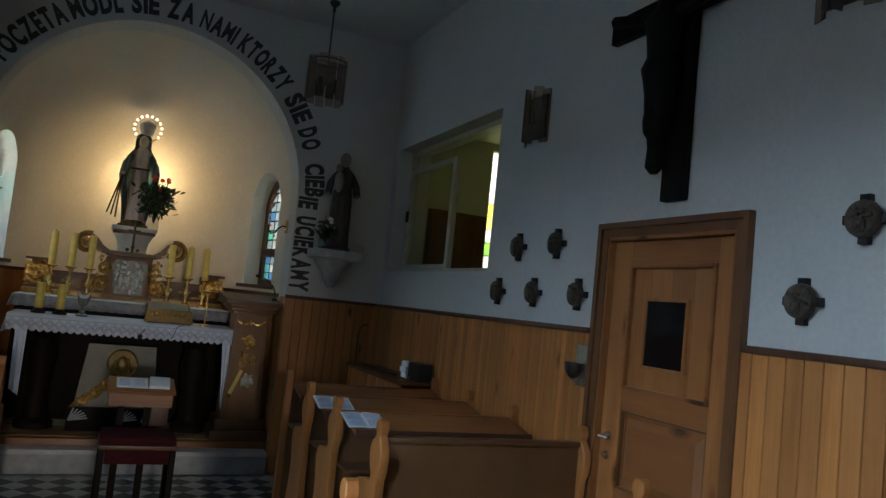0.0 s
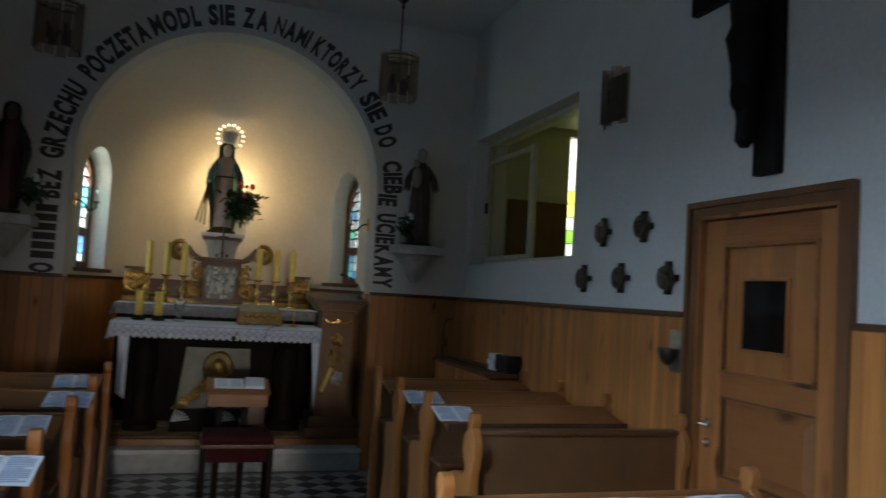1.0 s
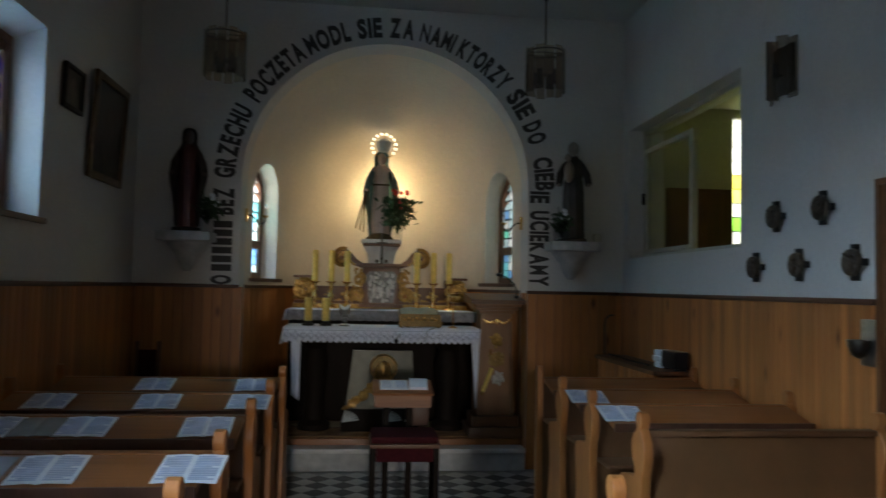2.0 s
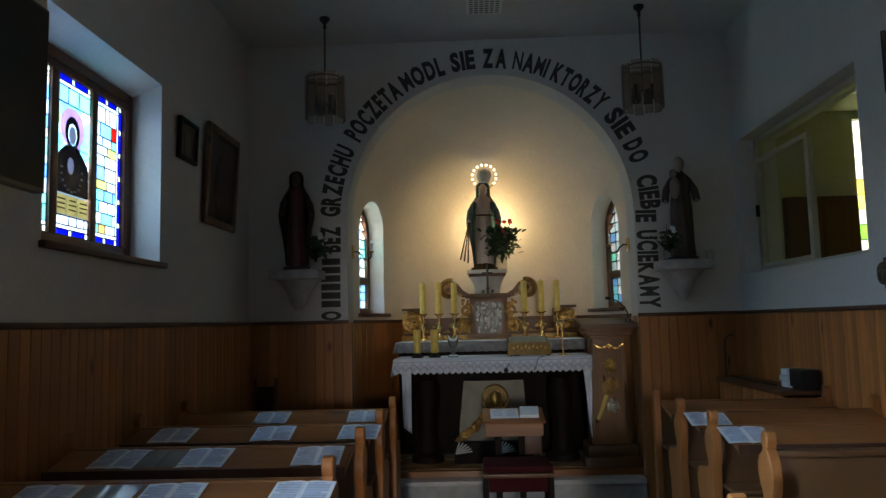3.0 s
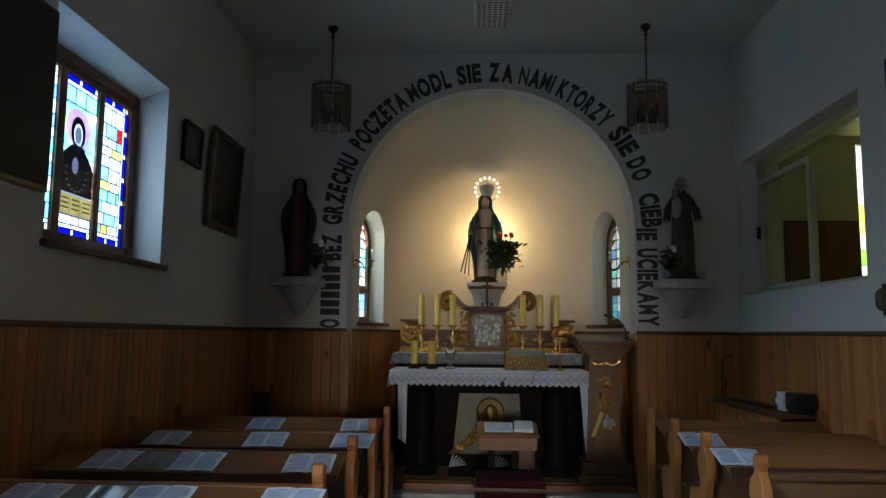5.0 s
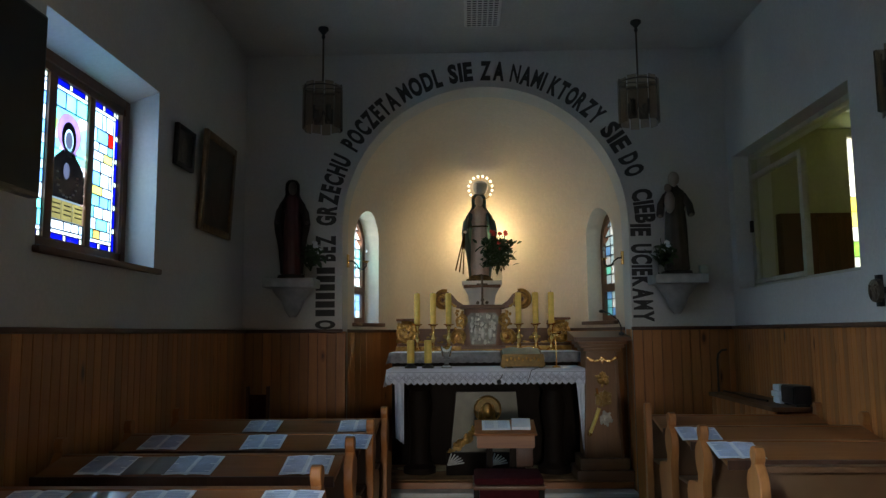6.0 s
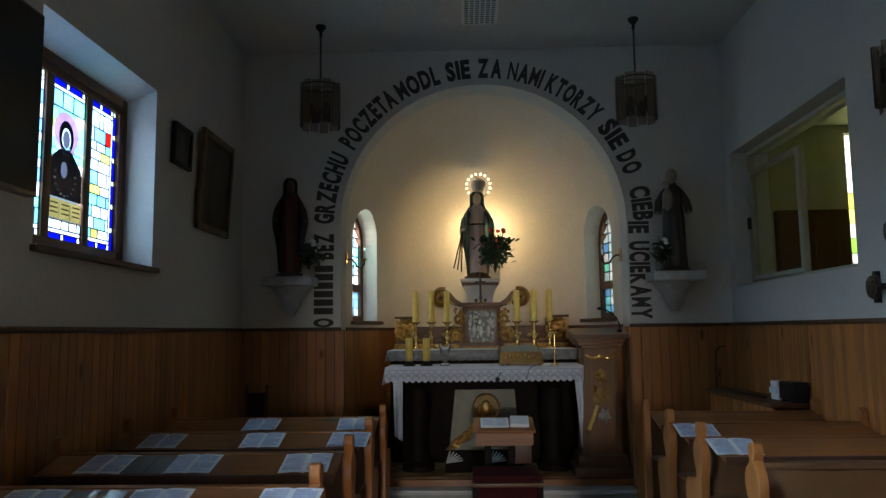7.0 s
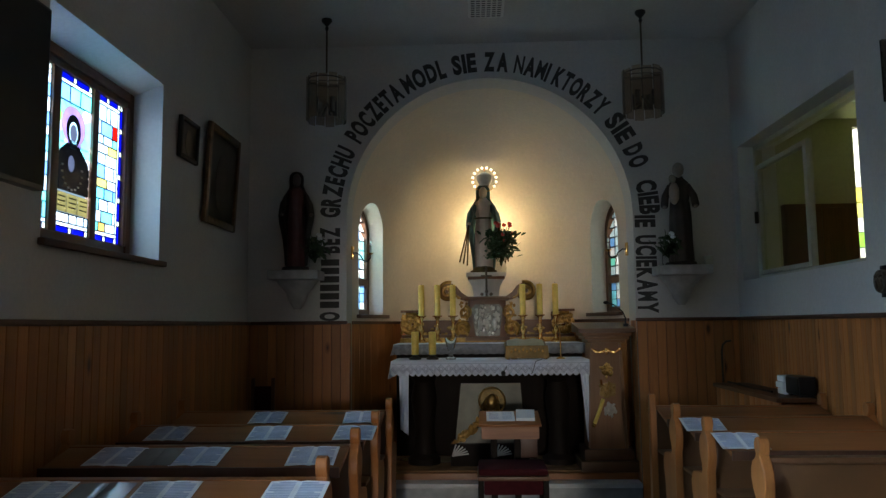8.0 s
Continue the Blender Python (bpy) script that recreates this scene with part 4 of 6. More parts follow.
# relief panel leaning under the altar
rp = thing("relief_panel", pose(0, 8.98, PL + 0.09), "grey-green panel with a gilded relief leaning below the altar", "panel")
slab = mat_plain("grey_green_panel", (0.092, 0.085, 0.058), 0.4, 0.2, vary=0.25, scale=6)
part("slab", prism(bmesh.new(), [(-0.33, 0.12), (0.31, 0.12), (0.27, 0.655), (-0.27, 0.655)], -0.02, 0.02, "y"), slab, rp)
part("plinth", box(bmesh.new(), -0.37, 0.34, -0.05, 0.10, -0.0795, 0.118, 0.006), DARKWOOD_SHADE, rp)
part("nimbus_rim", tube(bmesh.new(), [(0.01 + 0.118 * math.cos(2 * math.pi * k / 32), -0.04, 0.50 + 0.118 * math.sin(2 * math.pi * k / 32)) for k in range(33)], 0.009, 8), AGED, rp)
part("nimbus", cyl(bmesh.new(), 0.12, 0.115, 0.0, 0.016, seg=32, m=Matrix.Translation((0.01, -0.02, 0.50)) @ Matrix.Rotation(math.pi / 2, 4, "X")), DULL, rp, "dull gilded disc")
bm = bmesh.new()
ball(bm, 0.06, 0.01, -0.055, 0.49, 3, 0.85, 0.7, 1.25)
ball(bm, 0.10, 0.005, -0.035, 0.345, 2, 1.1, 0.45, 0.8)
for k in range(7):
    a = radians(-75 + 25 * k)
    tube(bm, [(0.01 + 0.05 * math.sin(a) * 0.9, -0.06, 0.555 - 0.006 * abs(k - 4)), (0.066 * math.sin(a), -0.062, 0.48), (0.075 * math.sin(a), -0.05, 0.40)], 0.012, 6)
rz = random.Random(8)
for k in range(64):
    q = rz.random()
    ball(bm, rz.uniform(0.009, 0.024), 0.0 - 0.29 * q + rz.gauss(0, 0.018), -0.045 + rz.uniform(-0.01, 0.01), 0.40 - 0.25 * q + rz.gauss(0, 0.03 * (1.2 - q)), 1, rz.uniform(0.8, 1.6), 0.7, rz.uniform(0.8, 1.9))
for k in range(4):
    tube(bm, [(-0.29, -0.03, 0.135), (-0.34 - 0.008 * k, -0.03, 0.15 - 0.012 * k)], 0.007, 5)
part("gilded_relief", bm, AGED, rp, "gilded relief bust shape")
PALEFAN = mat_plain("silver_paint", (0.62, 0.62, 0.58), 0.35, 0.3, vary=0.15)
for cx in (-0.355, 0.035, 0.22):
    for k in range(6):
        a = radians(12 + 13 * k)
        part("fan_ray", tube(bmesh.new(), [(cx, -0.056, 0.012), (cx + 0.15 * math.cos(a), -0.060, 0.012 + 0.105 * math.sin(a))], 0.007, 5), PALEFAN, rp, "bright silvered ray of a fan ornament" if k == 0 else "")

# objects on the altar
def candlestick(x, y, z, h, r, label="gilded brass candlestick on the altar", mat=None):
    ob = thing("candlestick", pose(x, y, z), label, "candlestick", "candlesticks")
    part("stem", lathe(bmesh.new(), [(r * 1.25, 0), (r * 1.25, 0.015), (r * 0.6, 0.035), (r * 0.35, h * 0.3), (r * 0.7, h * 0.45), (r * 0.32, h * 0.6), (r * 0.4, h * 0.85), (r * 0.7, h * 0.93)], seg=18), mat or GOLD, ob)
    part("drip_pan", lathe(bmesh.new(), [(r * 0.5, h * 0.93), (r * 1.15, h * 0.97), (r * 1.2, h), (r * 0.9, h)], seg=18), mat or GOLD, ob)
    return ob


def candle(x, y, z, h, r, label="tall yellow beeswax candle in a candlestick"):
    ob = thing("candle", pose(x, y, z), label, "candle", "candles")
    part("wax", lathe(bmesh.new(), [(r, 0), (r * 1.02, h * 0.5), (r, h - 0.006), (r * 0.8, h), (r * 0.3, h - 0.006)], seg=18), WAX, ob)
    part("wick", cyl(bmesh.new(), 0.0025, 0.002, h - 0.006, h + 0.014, seg=6), BLACK, ob)
    return ob


for x in (-0.69, -0.53):
    candlestick(x, 8.98, 1.214, 0.045, 0.045, "low dark brass candle holder", BLACKIRON)
    candle(x, 8.98, 1.26, 0.21, 0.034, "thick yellow candle in a low holder")
cr = thing("cruet", pose(-0.36, 8.98, 1.214), "clear glass cruet on a small dish", "cruet")
part("vessel", lathe(bmesh.new(), [(0.045, 0), (0.05, 0.01), (0.02, 0.03), (0.025, 0.07), (0.05, 0.15), (0.055, 0.2), (0.05, 0.2), (0.02, 0.08)], seg=18), CLEAR, cr)
ms = thing("missal_stand", pose(0.33, 9.0, 1.214), "dull gilded sloping missal stand on the altar", "book stand")
part("desk", box(bmesh.new(), -0.19, 0.19, -0.14, 0.16, -0.012, 0.012, 0.004, m=Matrix.Translation((0, 0, 0.105)) @ Matrix.Rotation(radians(14), 4, "X")), DULL, ms)
part("front_board", prism(bmesh.new(), [(-0.20, 0.012), (0.20, 0.012), (0.185, 0.125), (-0.185, 0.125)], -0.168, -0.148, "y"), DULL, ms)
ob_ = bmesh.new()
for k in range(9):
    ball(ob_, 0.012, -0.14 + 0.035 * k, -0.17, 0.075 + 0.012 * (k % 2), 1, 1, 0.6, 1.2)
part("ornament", ob_, AGED, ms)
for x in (-0.17, 0.17):
    part("foot", box(bmesh.new(), x - 0.015, x + 0.015, -0.15, 0.13, 0.0, 0.03, 0.004), DULL, ms)
bk = thing("missal", Matrix.Translation((0.33, 9.0, 1.214 + 0.123)) @ Matrix.Rotation(radians(14), 4, "X"), "open mass book lying on the stand", "book")
bm = bmesh.new()
prism(bm, [(-0.17, 0.0), (0.17, 0.0), (0.165, 0.012), (0.08, 0.028), (0.0, 0.016), (-0.08, 0.028), (-0.165, 0.012)], -0.11, 0.14, "y")
# pages in one even grey-green
part("page_block", bm, mat_plain("aged_page_edges", (0.34, 0.36, 0.30), 0.7, vary=0.1), bk)
part("cover", box(bmesh.new(), -0.178, 0.178, -0.115, 0.145, -0.005, -0.0005), BLACK, bk)
ps = thing("altar_cross_stand", pose(0.64, 8.93, 1.214), "thin brass stand with a small disc", "stand")
part("rod", lathe(bmesh.new(), [(0.04, 0), (0.04, 0.008), (0.007, 0.02), (0.006, 0.28), (0.012, 0.285), (0.045, 0.30), (0.05, 0.315), (0.02, 0.32)], seg=16), GOLD, ps)
mc = thing("altar_microphone", pose(0.1, 8.86, 1.214), "black gooseneck microphone on the altar", "microphone")
part("base", cyl(bmesh.new(), 0.03, 0.025, 0, 0.015, 0.12, 0.1), BLACK, mc)
part("gooseneck", tube(bmesh.new(), [(0.12, 0.1, 0.01), (0.12, 0.06, 0.05), (0.08, -0.02, 0.03), (0.03, -0.10, -0.08), (0.01, -0.115, -0.10)], 0.004), BLACK, mc)
part("windscreen", ball(bmesh.new(), 0.022, 0.01, -0.12, -0.115), BLACK, mc)
cab = bmesh.new()
tube(cab, [(0.46, 8.77, 1.22), (0.40, 8.765, 1.20), (0.38, 8.752, 1.14), (0.36, 8.75, 1.09)], 0.003, 5)
solid("cable", cab, BLACK, "thin black cable hanging over the altar cloth", "cable")

# ---- high altar ----
ha = thing("high_altar", pose(0, 0, 0), "carved and gilded wooden high altar with a tabernacle", "altar")
part("body", box(bmesh.new(), -0.92, 0.92, 9.52, 10.45, PL, 1.33, 0.01), DARKWOOD_SHADE, ha, "near-black stained wooden base")
part("gradine", box(bmesh.new(), -0.92, 0.92, 10.06, 10.42, 1.335, 1.425, 0.01), DARKWOOD_X, ha)
part("gilt_rail", box(bmesh.new(), -0.93, 0.93, 10.03, 10.06, 1.345, 1.395, 0.008), AGED, ha)
tb = part("tabernacle", box(bmesh.new(), -0.20, 0.20, 10.05, 10.40, 1.38, 1.79, 0.006), DARKWOOD, ha, "dark wooden tabernacle")
part("cornice", box(bmesh.new(), -0.245, 0.245, 10.02, 10.42, 1.79, 1.83, 0.012), DARKWOOD_X, tb)
part("plinth", box(bmesh.new(), -0.235, 0.235, 10.02, 10.05, 1.36, 1.395, 0.006), DARKWOOD_X, tb)
part("relief_door", prism(bmesh.new(), [(-0.13, 1.41), (0.13, 1.41), (0.165, 1.70), (0.13, 1.745), (-0.13, 1.745), (-0.165, 1.70)], 10.025, 10.05, "y"), TARNISH, tb, "tarnished silver relief door")
bm = bmesh.new()
rs = random.Random(3)
for k in range(60):
    ball(bm, rs.uniform(0.010, 0.020), rs.uniform(-0.125, 0.125), 10.020, rs.uniform(1.43, 1.73), 1, 1, 0.8, rs.uniform(0.9, 1.8))
for cx in (-0.075, 0.0, 0.075):
    ball(bm, 0.028, cx, 10.018, 1.53, 2, 0.9, 0.7, 2.6)
    ball(bm, 0.018, cx, 10.012, 1.635, 2)
part("relief", bm, SILVER, tb, "silver relief ornament")["kind"] = "stuff"


def spiral(cx, y, cz, r, turns, sgn, rod, start=0.0):
    pts = []
    for k in range(int(22 * turns) + 1):
        a = start + 2 * math.pi * k / 22
        rr = r * (1 - 0.8 * k / (22 * turns))
        pts.append((cx + sgn * rr * math.cos(a), y, cz + rr * math.sin(a)))
    return tube(bmesh.new(), pts, rod, 8)


for s in (-1, 1):
    wing = prism(bmesh.new(), [(s * 0.20, 1.83), (s * 0.20, 1.79), (s * 0.28, 1.80), (s * 0.34, 1.86), (s * 0.38, 1.92), (s * 0.46, 1.97), (s * 0.40, 1.985), (s * 0.33, 1.95), (s * 0.27, 1.875)], 10.14, 10.20, "y")
    wg = part("volute", wing, DARKWOOD, ha, "carved dark volute")
    part("gilt_scroll", spiral(s * 0.42, 10.15, 1.885, 0.105, 1.9, -s, 0.021, 1.2), AGED, wg)
    part("volute_disc", cyl(bmesh.new(), 0.095, 0.085, -0.02, 0.02, seg=24, m=Matrix.Translation((s * 0.41, 10.19, 1.885)) @ Matrix.Rotation(math.pi / 2, 4, "X")), DARKWOOD, wg)
    part("side_scroll", spiral(s * 0.255, 10.06, 1.49, 0.085, 1.8, s, 0.020, -1.0), AGED, ha, "gilded carved scroll")
    part("upper_scroll", spiral(s * 0.235, 10.06, 1.66, 0.07, 1.6, s, 0.017, 1.5), AGED, ha, "gilded carved scroll")
    part("outer_scroll", spiral(s * 0.83, 10.10, 1.54, 0.12, 2.0, s, 0.026, 1.2), AGED, ha, "large gilded scroll")
    part("scroll_cap", box(bmesh.new(), s * 0.83 - 0.10, s * 0.83 + 0.10, 10.05, 10.2, 1.665, 1.69, 0.006), DARKWOOD, ha)
    part("scroll_block", box(bmesh.new(), s * 0.79 - 0.09, s * 0.79 + 0.09, 10.13, 10.3, 1.425, 1.665, 0.01), DARKWOOD, ha)
    part("side_shelf", box(bmesh.new(), min(s * 0.30, s * 0.70), max(s * 0.30, s * 0.70), 10.10, 10.38, 1.426, 1.58, 0.01), DARKWOOD_X, ha)
    lb = bmesh.new()
    for k in range(10):
        ball(lb, rs.uniform(0.016, 0.03), s * (0.33 + 0.037 * k), 10.09, 1.47 + 0.05 * math.sin(k * 1.3), 1, 1.3, 0.7, 0.9)
    part("gilt_leafwork", lb, AGED, ha, "gilded carved leaves")["kind"] = "stuff"
for s in (-1, 1):
    cv = bmesh.new()
    for k in range(26):
        u_, v_ = rs.uniform(0.69, 0.93), rs.uniform(1.44, 1.64)
        ball(cv, rs.uniform(0.012, 0.028), s * u_, 10.07 + rs.uniform(-0.02, 0.02), v_, 1, 1.2, 0.8, rs.uniform(0.7, 1.6))
    for k in range(22):
        ball(cv, rs.uniform(0.010, 0.022), s * rs.uniform(0.205, 0.30), 10.045, rs.uniform(1.40, 1.78), 1, 1.0, 0.8, rs.uniform(0.8, 1.8))
    for k in range(8):
        ball(cv, rs.uniform(0.012, 0.02), s * (0.30 + 0.02 * k), 10.13, 1.82 + 0.016 * k, 1, 1.4, 0.7, 0.8)
    part("carving", cv, AGED, ha, "dense gilded carving")["kind"] = "stuff"
pc = thing("altar_cloth", pose(0, 0, 0), "white cloth on the high altar with a patterned front edge", "altar cloth")
part("top_cloth", box(bmesh.new(), -0.94, 0.94, 9.49, 10.03, 1.336, 1.344, 0.003), LINEN, pc)
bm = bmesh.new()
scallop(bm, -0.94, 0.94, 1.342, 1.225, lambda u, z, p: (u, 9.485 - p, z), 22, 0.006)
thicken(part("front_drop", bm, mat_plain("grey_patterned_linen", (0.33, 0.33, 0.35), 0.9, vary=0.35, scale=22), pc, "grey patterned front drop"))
for s in (-1, 1):
    bm = bmesh.new()
    scallop(bm, 9.49, 10.03, 1.342, 1.22, lambda u, z, p, s=s: (s * (0.944 + p + (1.342 - z) * 0.25), u, z), 8, 0.01)
    thicken(part("side_drop", bm, LINEN, pc))
for x in (-0.70, -0.53, -0.365, 0.375, 0.555, 0.72):
    candlestick(x, 10.0, 1.344, 0.285, 0.045)
    candle(x, 10.0, 1.63, 0.325, 0.031)

# pedestal, statue, nimbus and roses
sp = thing("statue_pedestal", pose(0, 10.45, 0), "flared grey marble bracket with gilded trim under the statue", "pedestal")
part("shaft", lathe(bmesh.new(), [(0.17, 1.42), (0.15, 1.80), (0.14, 1.86), (0.155, 1.95), (0.18, 2.0), (0.20, 2.0315)], seg=4, sy=0.8), MARBLE, sp)
part("slab", box(bmesh.new(), -0.222, 0.222, -0.17, 0.17, 2.062, 2.105, 0.01), MARBLE, sp)
part("trim", box(bmesh.new(), -0.205, 0.205, -0.155, 0.155, 2.032, 2.0615, 0.006), DARKWOOD, sp, "dark moulding under the slab")
cb = bmesh.new()
tube(cb, [(0, -0.22, 1.83), (0, -0.22, 2.16)], 0.012)
tube(cb, [(-0.06, -0.22, 2.06), (0.06, -0.22, 2.06)], 0.010)
for k in range(4):
    ball(cb, 0.022, 0.05 * math.cos(k * 1.57), -0.22, 1.86 + 0.03 * math.sin(k * 1.57), 1)
solid("altar_cross", cb, BRONZE, "small dark bronze standing cross above the tabernacle", "cross", m=pose(0, 10.45, 0))


def figure(name, m, label, mats, h=1.0, cloak=True, rays=False, load=False, slim=1.0):
    """A plain robed statue of height h as one mesh; mats: dress, cloak, skin."""
    bm = bmesh.new()
    g = 0.84 if cloak else 1.0
    lathe(bm, [(0.125 * g, 0.0), (0.135 * g, 0.02), (0.128 * g, 0.12), (0.122 * g, 0.3), (0.118 * g, 0.45), (0.105 * g, 0.575), (0.095 * g, 0.60), (0.112 * g, 0.66), (0.122 * g, 0.72), (0.10, 0.78), (0.05, 0.82), (0.042, 0.84)], seg=36, sx=1.0, sy=0.75, wave=0.075, folds=9)
    nd = len(bm.faces)
    if cloak:
        seg, prof = 26, [(0.130, 0.02), (0.145, 0.18), (0.17, 0.34), (0.205, 0.47), (0.215, 0.54), (0.185, 0.64), (0.15, 0.73), (0.105, 0.79), (0.082, 0.84), (0.085, 0.90), (0.08, 0.95), (0.05, 0.985), (0.0, 0.995)]
        rings = []
        for r, z in prof:
            ring = []
            for k in range(seg + 1):
                span = 285 if 0.3 < z < 0.72 else 255 if z < 0.80 else 190
                a = radians(90 - span / 2 + span * k / seg)
                rr = r * (1 + 0.05 * math.sin(k * 1.9 + z * 4))
                ring.append(bm.verts.new((rr * math.cos(a), rr * 0.8 * math.sin(a) + 0.005, z)))
            rings.append(ring)
        fs = []
        for a, b in zip(rings, rings[1:]):
            for k in range(seg):
                fs.append(bm.faces.new((a[k], a[k + 1], b[k + 1], b[k])))
        bmesh.ops.solidify(bm, geom=fs, thickness=0.012)
    nc = len(bm.faces)
    ball(bm, 0.064, 0, -0.042, 0.892, 2, 0.80, 0.85, 1.12)
    if not cloak:
        ball(bm, 0.068, 0, 0.012, 0.91, 2, 1.0, 0.9, 1.1)
    for s in (-1, 1):
        ball(bm, 0.026, s * 0.17, -0.10, 0.53, 1, 1, 1.3, 0.8)
    if load:
        ball(bm, 0.075, -0.06, -0.12, 0.66, 2, 0.8, 0.8, 1.5)
        ball(bm, 0.042, -0.075, -0.13, 0.80, 2)
    nf = len(bm.faces)
    for s in (-1, 1):
        tube(bm, [(s * 0.09, 0.0, 0.74), (s * 0.155, -0.03, 0.64), (s * 0.17, -0.09, 0.54)], 0.042, 10)
    na = len(bm.faces)
    if rays:
        for s in (-1, 1):
            for k in range(3):
                tube(bm, [(s * 0.178, -0.10, 0.52), (s * (0.20 + 0.045 * k), -0.11, 0.05 + 0.02 * k)], 0.009, 5)
    cyl(bm, 0.17, 0.16, -0.03, 0.0, seg=24)
    if rays:
        ball(bm, 0.13, 0.0, -0.02, 0.0, 2, 1.1, 0.9, 0.45)
        tube(bm, [(-0.104, -0.02, 0.60), (-0.05, -0.092, 0.595), (0.05, -0.092, 0.595), (0.104, -0.02, 0.60)], 0.010, 6)
    bm.faces.ensure_lookup_table()
    tag = [0] * nd + [1] * (nc - nd) + [2] * (nf - nc) + [1 if cloak else 0] * (na - nf) + [3] * (len(bm.faces) - na)
    for f, k in zip(bm.faces, tag):
        f.material_index = k
    bmesh.ops.scale(bm, vec=(h * slim, h * slim, h), verts=bm.verts)
    me = bpy.data.meshes.new(name)
    bmesh.ops.recalc_face_normals(bm, faces=bm.faces)
    bm.to_mesh(me)
    bm.free()
    for mt in mats:
        me.materials.append(mt)
    for p in me.polygons:
        p.use_smooth = True
    ob = new(name, me)
    ob.matrix_world = m
    return tagged(ob, label, "statue")


DRESS = mat_plain("pale_painted_dress", (0.56, 0.42, 0.36), 0.5, vary=0.1)
CLOAK = mat_plain("blue_green_painted_cloak", (0.13, 0.20, 0.20), 0.45, vary=0.2)
SKIN = mat_plain("painted_face", (0.58, 0.43, 0.34), 0.5, vary=0.05)
figure("statue", pose(-0.02, 10.45, 2.135), "painted robed statue with a blue cloak on a pedestal", (DRESS, CLOAK, SKIN, DULL), 0.985, rays=True, slim=0.95)
nb = thing("light_nimbus", pose(0.0, 10.42, 3.165), "ring of lit bulbs round the statue's head", "light")
ring = [(0.135 * math.cos(2 * math.pi * k / 28), 0, 0.135 * math.sin(2 * math.pi * k / 28)) for k in range(29)]
part("ring", tube(bmesh.new(), ring, 0.005, 6), GOLD, nb)
part("stay", tube(bmesh.new(), [(0, 0.02, -0.02), (0, 0.0, 0.135)], 0.004, 6), GOLD, nb)
cw = lathe(bmesh.new(), [(0.056, -0.062), (0.072, -0.035), (0.088, 0.005), (0.084, 0.045), (0.055, 0.075), (0.02, 0.085)], seg=24, wave=0.04, folds=8)
part("crown", cw, MARBLE, nb, "pale crown")
for k in range(12):
    a = radians(-35 + 250 * k / 11)
    part("bulb", ball(bmesh.new(), 0.0145, 0.135 * math.cos(a), -0.012, 0.135 * math.sin(a), 2), BULB, nb, "lit warm white bulb")


def bouquet(m, w, h, n, flowers, label, mat_f, vase=True):
    ob = thing("bouquet", m, label, "flowers")
    if vase:
        part("vase", lathe(bmesh.new(), [(0.05, 0), (0.055, 0.02), (0.05, 0.10), (0.065, 0.17), (0.06, 0.175), (0.04, 0.12)], seg=16), CLEAR, ob, "clear glass vase")
    stems, leaves, buds = bmesh.new(), bmesh.new(), bmesh.new()
    r_ = random.Random(int(w * 1000) + n)
    for k in range(16):
        tip = (r_.gauss(0, w * 0.45), r_.gauss(0, w * 0.22), h * r_.uniform(0.6, 1.0))
        tube(stems, [(0, 0, 0.06), (tip[0] * 0.4, tip[1] * 0.4, h * 0.45), tip], 0.003, 5)
        if k < flowers:
            for j in range(5):
                ball(buds, 0.017, tip[0] + 0.010 * math.cos(j * 1.26), tip[1] + 0.010 * math.sin(j * 1.26), tip[2] + 0.006 * (j % 2), 1, 1, 1, 1.1)
    for k in range(n):
        c = Vector((r_.gauss(0, w * 0.40), r_.gauss(0, w * 0.22), h * (0.30 + 0.5 * r_.random())))
        q = Matrix.Translation(c) @ Euler((r_.uniform(-1, 1), r_.uniform(-1, 1), r_.uniform(0, 6.28))).to_matrix().to_4x4()
        s = r_.uniform(0.026, 0.05)
        pts = [(-s, 0, 0), (-s * 0.3, s * 0.45, 0.004), (s * 0.5, s * 0.35, 0.0), (s * 1.1, 0, -0.006), (s * 0.5, -s * 0.35, 0.0), (-s * 0.3, -s * 0.45, 0.004)]
        leaves.faces.new([leaves.verts.new(q @ Vector(p)) for p in pts])
    part("stems", stems, GREEN, ob)
    thicken(part("leaves", leaves, GREEN, ob, "dark green leaves"), 0.001)
    part("blooms", buds, mat_f, ob)["kind"] = "stuff"
    return ob


bouquet(pose(0.17, 10.30, 2.105), 0.20, 0.56, 460, 9, "bunch of red roses in a glass vase before the statue", ROSE)

# ---- lectern ----
LECT = mat_wood("brown_lectern_wood", (0.30, 0.140, 0.056), (0.20, 0.086, 0.034), knots=False)
lc = thing("lectern", pose(1.02, 8.70, PL), "tall tapering wooden lectern with gilded ornaments", "lectern")
part("plinth", box(bmesh.new(), -0.25, 0.25, -0.01, 0.44, 0, 0.09, 0.008), DARKWOOD_X, lc)
part("base", box(bmesh.new(), -0.215, 0.215, 0.02, 0.40, 0.09, 0.19, 0.014), DARKWOOD_X, lc)
bm = prism(bmesh.new(), [(-0.172, 0.19), (0.172, 0.19), (0.137, 1.11), (-0.137, 1.11)], 0.05, 0.36, "y")
bmesh.ops.bevel(bm, geom=list(bm.edges), offset=0.008, segments=2, affect="EDGES")
part("shaft", bm, LECT, lc, "tapering brown wooden shaft")
for s_ in (-1, 1):
    part("edge_strip", prism(bmesh.new(), [(s_ * 0.165, 0.20), (s_ * 0.142, 0.20), (s_ * 0.110, 1.10), (s_ * 0.132, 1.10)], 0.036, 0.0495, "y"), LECT, lc)
